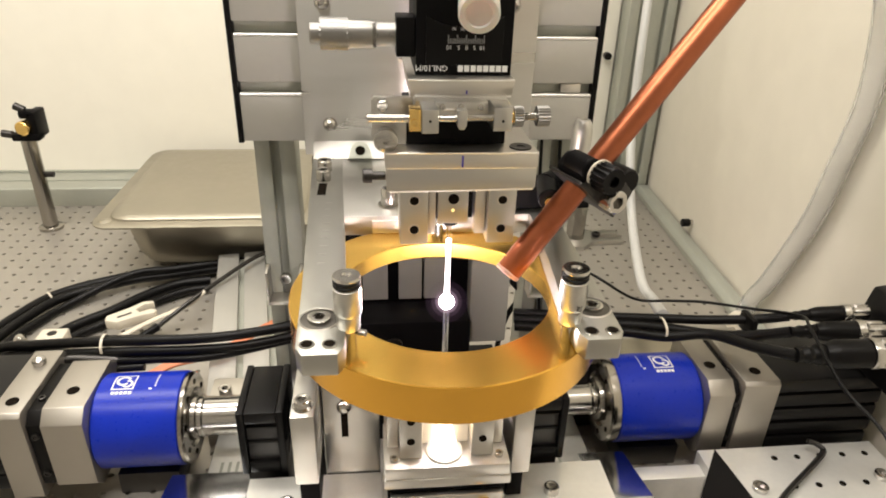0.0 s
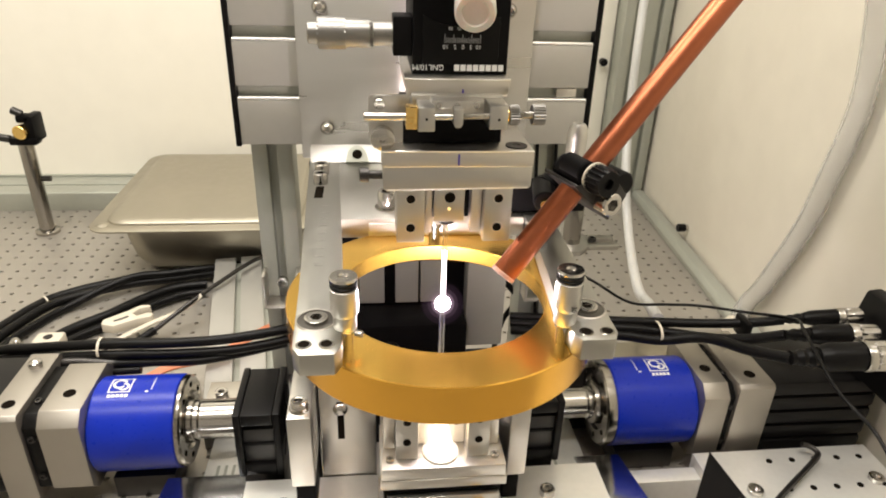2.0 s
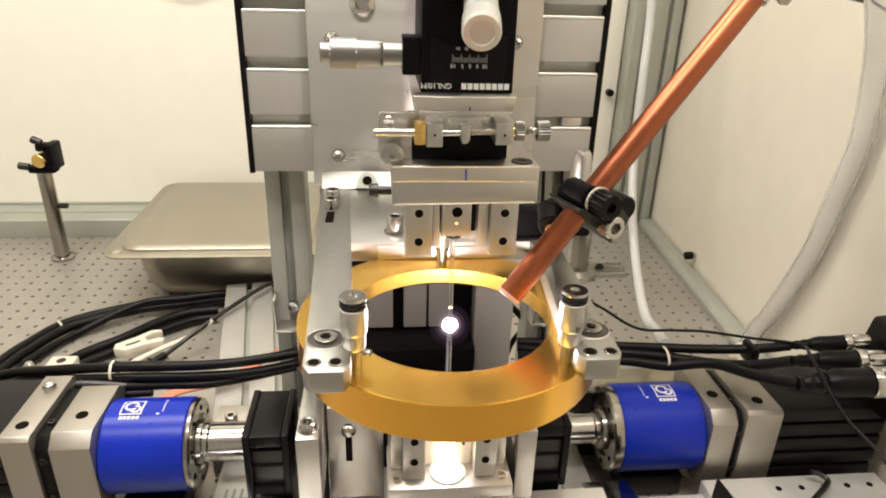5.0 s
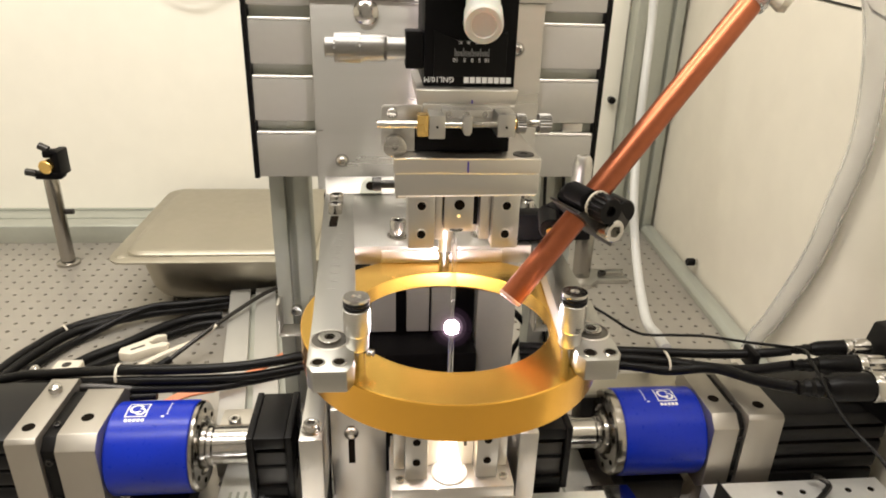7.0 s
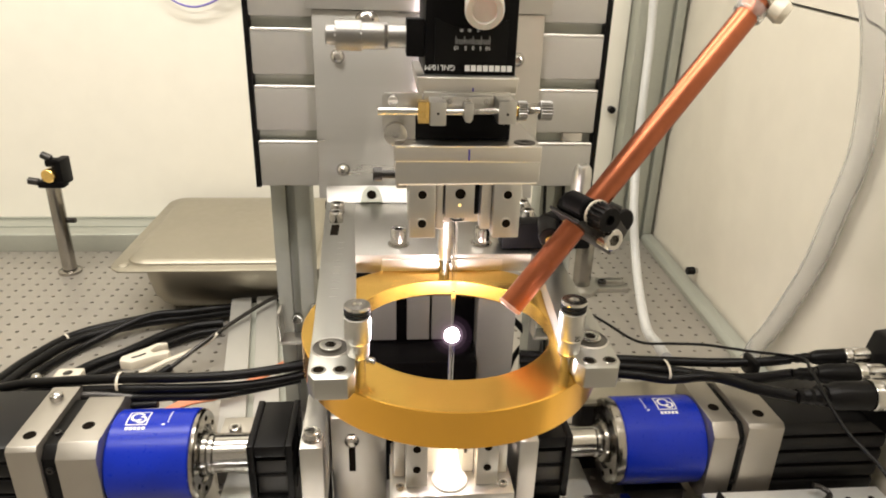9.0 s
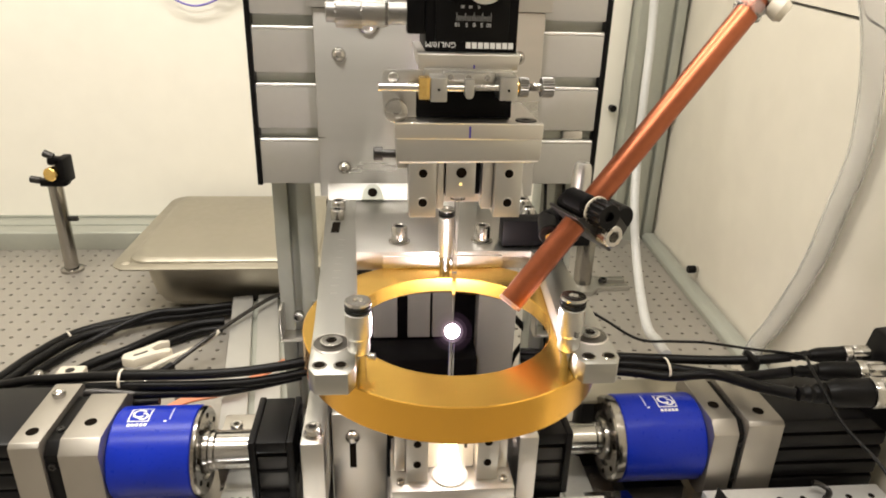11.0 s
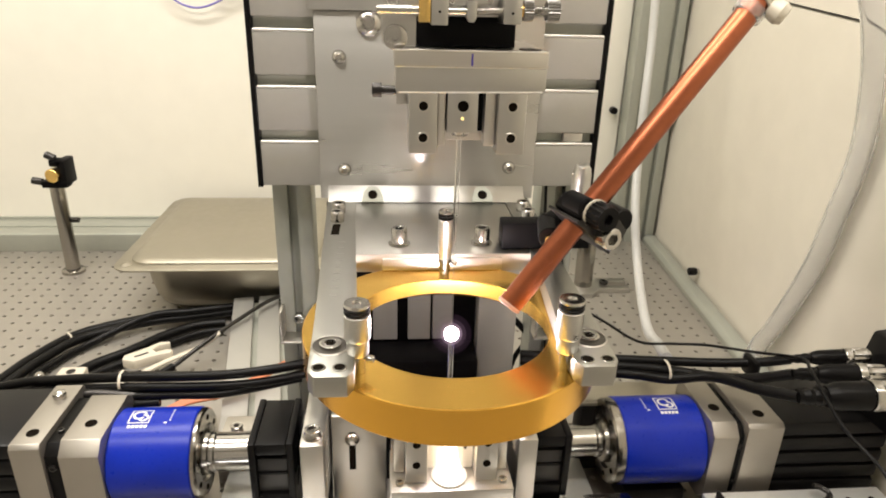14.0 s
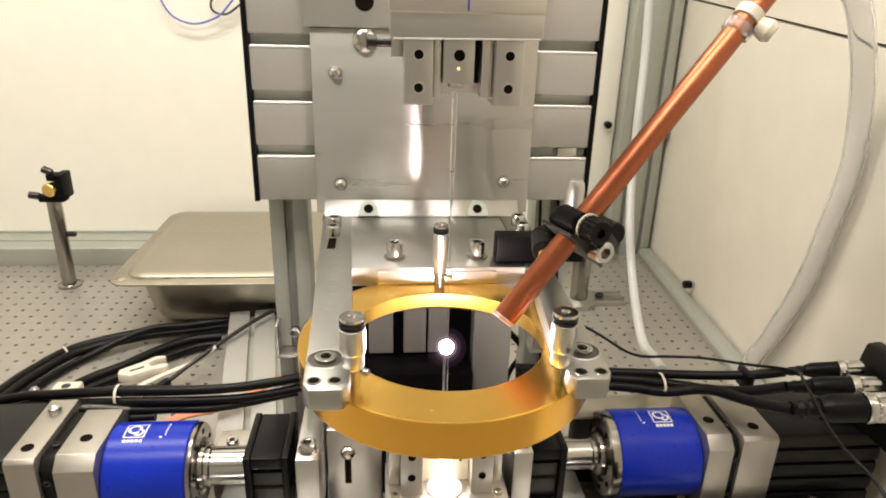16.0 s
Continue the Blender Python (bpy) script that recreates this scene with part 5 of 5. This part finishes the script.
cable([(0.185, 0.330, -0.150), (0.155, 0.320, -0.185), (0.120, 0.318, -0.230), (0.105, 0.310, -0.300), (0.100, 0.300, -0.314)], 0.0034, "black lead crossing another behind the ring")
tie = thing("cable_clip", "black clip holding the cables together", "clip")
part("band", box(0.3490, 0.3570, 0.1720, 0.1980, -0.1740, -0.1520, 0.003), BLACK_PLASTIC, tie)

for a, b, r in (((0.3835, 0.170, -0.1453), (0.4630, 0.160, -0.1360), 0.0080), ((0.3683, 0.140, -0.1437), (0.4600, 0.130, -0.1395), 0.0102), ((0.3538, 0.105, -0.1463), (0.4520, 0.095, -0.1405), 0.0140)):
    a, b = Vector(a), Vector(b)
    n = (b - a).length
    c = thing("round_connector", "black round cable connector with a nickel ring", "connector", "round connectors")
    part("boot", lathe([(0, 0)] + [(r * (0.52 + 0.05 * k - (0.12 if k % 2 else 0)), n * 0.05 * k) for k in range(6)] + [(r * 0.6, n * 0.27), (0, n * 0.27)], a, b - a), BLACK_PLASTIC, c)
    part("shell", lathe([(0, n * 0.27), (r * 0.72, n * 0.27), (r * 0.92, n * 0.34), (r, n * 0.38), (r, n * 0.68), (r * 0.9, n * 0.69), (0, n * 0.69)], a, b - a), BLACK_PLASTIC, c)
    part("collar_ring", lathe([(r * 0.6, n * 0.692), (r * 1.06, n * 0.692), (r * 1.10, n * 0.71), (r * 1.10, n * 0.77), (r * 0.9, n * 0.79), (0.6 * r, n * 0.79), (r * 0.6, n * 0.692)], a, b - a, 32), STEEL, c)
    part("nut", lathe([(0, n * 0.792), (r * 0.98, n * 0.792, "knurl"), (r * 1.04, n * 0.81, "knurl"), (r * 1.04, n * 0.94, "knurl"), (r * 0.9, n), (0, n)], a, b - a, 24), STEEL, c, smooth=15)
rk = thing("connector_socket", "black angled connector housing on the motor", "connector")
part("housing", prism([(0.458, -0.1955), (0.500, -0.1955), (0.500, -0.140), (0.490, -0.112), (0.474, -0.114)], "y", 0.085, 0.175, 0.003), BLACK_PLASTIC, rk)

hose = thing("clear_hose", "clear plastic hose curving up along the side panel", "hose")
part("end_cuff", rod(0.0150, (0.478, 0.392, TBL + 0.0152), (0.494, 0.402, TBL + 0.0152)), WHITE_PLASTIC, hose)
part("wall", sweep([(0.494, 0.402, TBL + 0.0145), (0.508, 0.408, -0.272), (0.5070, 0.381, -0.2254), (0.5040, 0.333, -0.1149), (0.5028, 0.3137, -0.0308), (0.5018, 0.2999, 0.0439), (0.4960, 0.300, 0.109), (0.475, 0.290, 0.171), (0.445, 0.280, 0.227), (0.400, 0.270, 0.27)], 0.0130, 20, inner=0.0104), HOSE, hose)
wt = thing("white_tube", "opaque white plastic tube hanging in a curve", "tube")
part("wall", sweep([(0.280, 0.232, -0.180), (0.288, 0.275, -0.188), (0.308, 0.360, -0.208), (0.344, 0.500, -0.188), (0.351, 0.560, -0.116), (0.367, 0.620, -0.039), (0.376, 0.650, 0.048), (0.386, 0.680, 0.135), (0.389, 0.700, 0.222), (0.395, 0.72, 0.33)], 0.0068, 16), TUBE_WHITE, wt)

strip = thing("mounting_strip", "grey steel strip behind the gearhead", "strip")
part("plate", box(0.170, 0.300, 0.205, 0.245, TBL + 0.095, TBL + 0.100, 0.001), STEEL_PAN, strip)
part("riser", box(0.180, 0.290, 0.212, 0.240, TBL, TBL + 0.0948, 0.001), STEEL_DARK, strip)

# front right breadboard with key and wedge
brd = thing("breadboard", "bare aluminium breadboard with tapped holes", "breadboard")
part("plate", box(0.285, 0.478, -0.20, 0.113, TBL + 0.001, TBL + 0.050, 0.001), ALU_ROUGH, brd)
for i in range(10):
    for j in range(9):
        x, y = 0.2856 + i * 0.0393 * 0.635, 0.0960 - j * 0.0375
        if 0.292 < x < 0.47 and not (x < 0.35 and y > 0.05):
            part("bore", hole((x, y, TBL + 0.0502), (0, 0, 1), 0.0032, seg=12), RECESS_SHADE, brd)
for x, y in ((0.3236, 0.0578), (0.4560, 0.0640)):
    part("cap_screw", screw((x, y, TBL + 0.0503), (0, 0, 1), 0.0075, 0.0045), STEEL, brd)
key = thing("allen_key", "grey hexagonal key lying on the breadboard", "hex key")
part("key", sweep([(0.300, 0.008, TBL + 0.0545), (0.3358, 0.0412, TBL + 0.0555), (0.385, 0.0745, TBL + 0.0580), (0.404, 0.0875, TBL + 0.0600), (0.4090, 0.0940, TBL + 0.0615), (0.4030, 0.1000, TBL + 0.0640), (0.3950, 0.1010, TBL + 0.0660)], 0.0030, 6, n=8), STEEL_DARK, key)
wd = thing("black_wedge", "matt black upright sheet edge", "sheet")
bm = bmesh.new()
tri = [(0.2548, 0.0440), (0.2030, -0.0280), (0.2620, -0.0280)]
lo = [bm.verts.new((x, y, TBL)) for x, y in tri]
hi = [bm.verts.new((x, y, -0.2000)) for x, y in tri]
bm.faces.new(lo)
bm.faces.new(hi)
for k in range(3):
    bm.faces.new((lo[k], lo[(k + 1) % 3], hi[(k + 1) % 3], hi[k]))
part("block", bm, BLACK, wd)
sr = thing("support_rail", "bright aluminium rail under the gearhead", "rail")
part("bar", box(0.150, 0.2845, 0.0865, 0.104, TBL, TBL + 0.040, 0.001), ALU_ROUGH, sr)
part("step", box(0.150, 0.2000, 0.010, 0.0860, TBL, TBL + 0.030, 0.001), ALU_ROUGH, sr)

# thin coloured wire high on the back panel
vw = thing("violet_wire", "thin violet wire loop against the back panel", "wire")
part("loop", sweep([(-0.470, 0.985, 0.235), (-0.465, 0.984, 0.196), (-0.445, 0.984, 0.166), (-0.406, 0.984, 0.154), (-0.362, 0.984, 0.168), (-0.338, 0.984, 0.191), (-0.318, 0.985, 0.215)], 0.0020, 8), mat("violet_insulation", (0.16, 0.14, 0.45), 0.5, 0.0, 0.1, 60), vw)
part("loop", sweep([(-0.350, 0.988, 0.222), (-0.372, 0.987, 0.196), (-0.369, 0.986, 0.178), (-0.346, 0.986, 0.173), (-0.322, 0.986, 0.188), (-0.300, 0.988, 0.205)], 0.0022, 8), STEEL_DARK, vw)


# ---- what moves ----
def motions():
    rise = [(0, 0), (1, 0.0011), (2, 0.0023), (3, 0.0038), (4, 0.0054), (5.2, 0.0085), (6.5, 0.0127), (7, 0.0149), (7.5, 0.0176), (8, 0.0209), (8.5, 0.0244), (9, 0.0279), (10.2, 0.0350), (11.5, 0.0428), (12, 0.0463), (12.4, 0.0490), (12.6, 0.0520), (13, 0.0610), (13.5, 0.0716), (14, 0.0820), (14.5, 0.0919), (15, 0.1010), (15.5, 0.1108), (16, 0.1208)]
    walk(head, [(t, pose(0, 0, z)) for t, z in rise])
    walk(lc, [(t, pose(0, 0, 0.0022 + 0.00045 * t)) for t in (0.0, 4.0, 8.0, 12.0, 16.0)])
    walk(bead, [(t, pose(AX, 0, z)) for t, z in ((0, 0.0), (1.2, -0.001), (1.8, -0.003), (2.05, -0.010), (2.4, -0.085), (2.6, -0.090), (16, -0.090))])


motions()
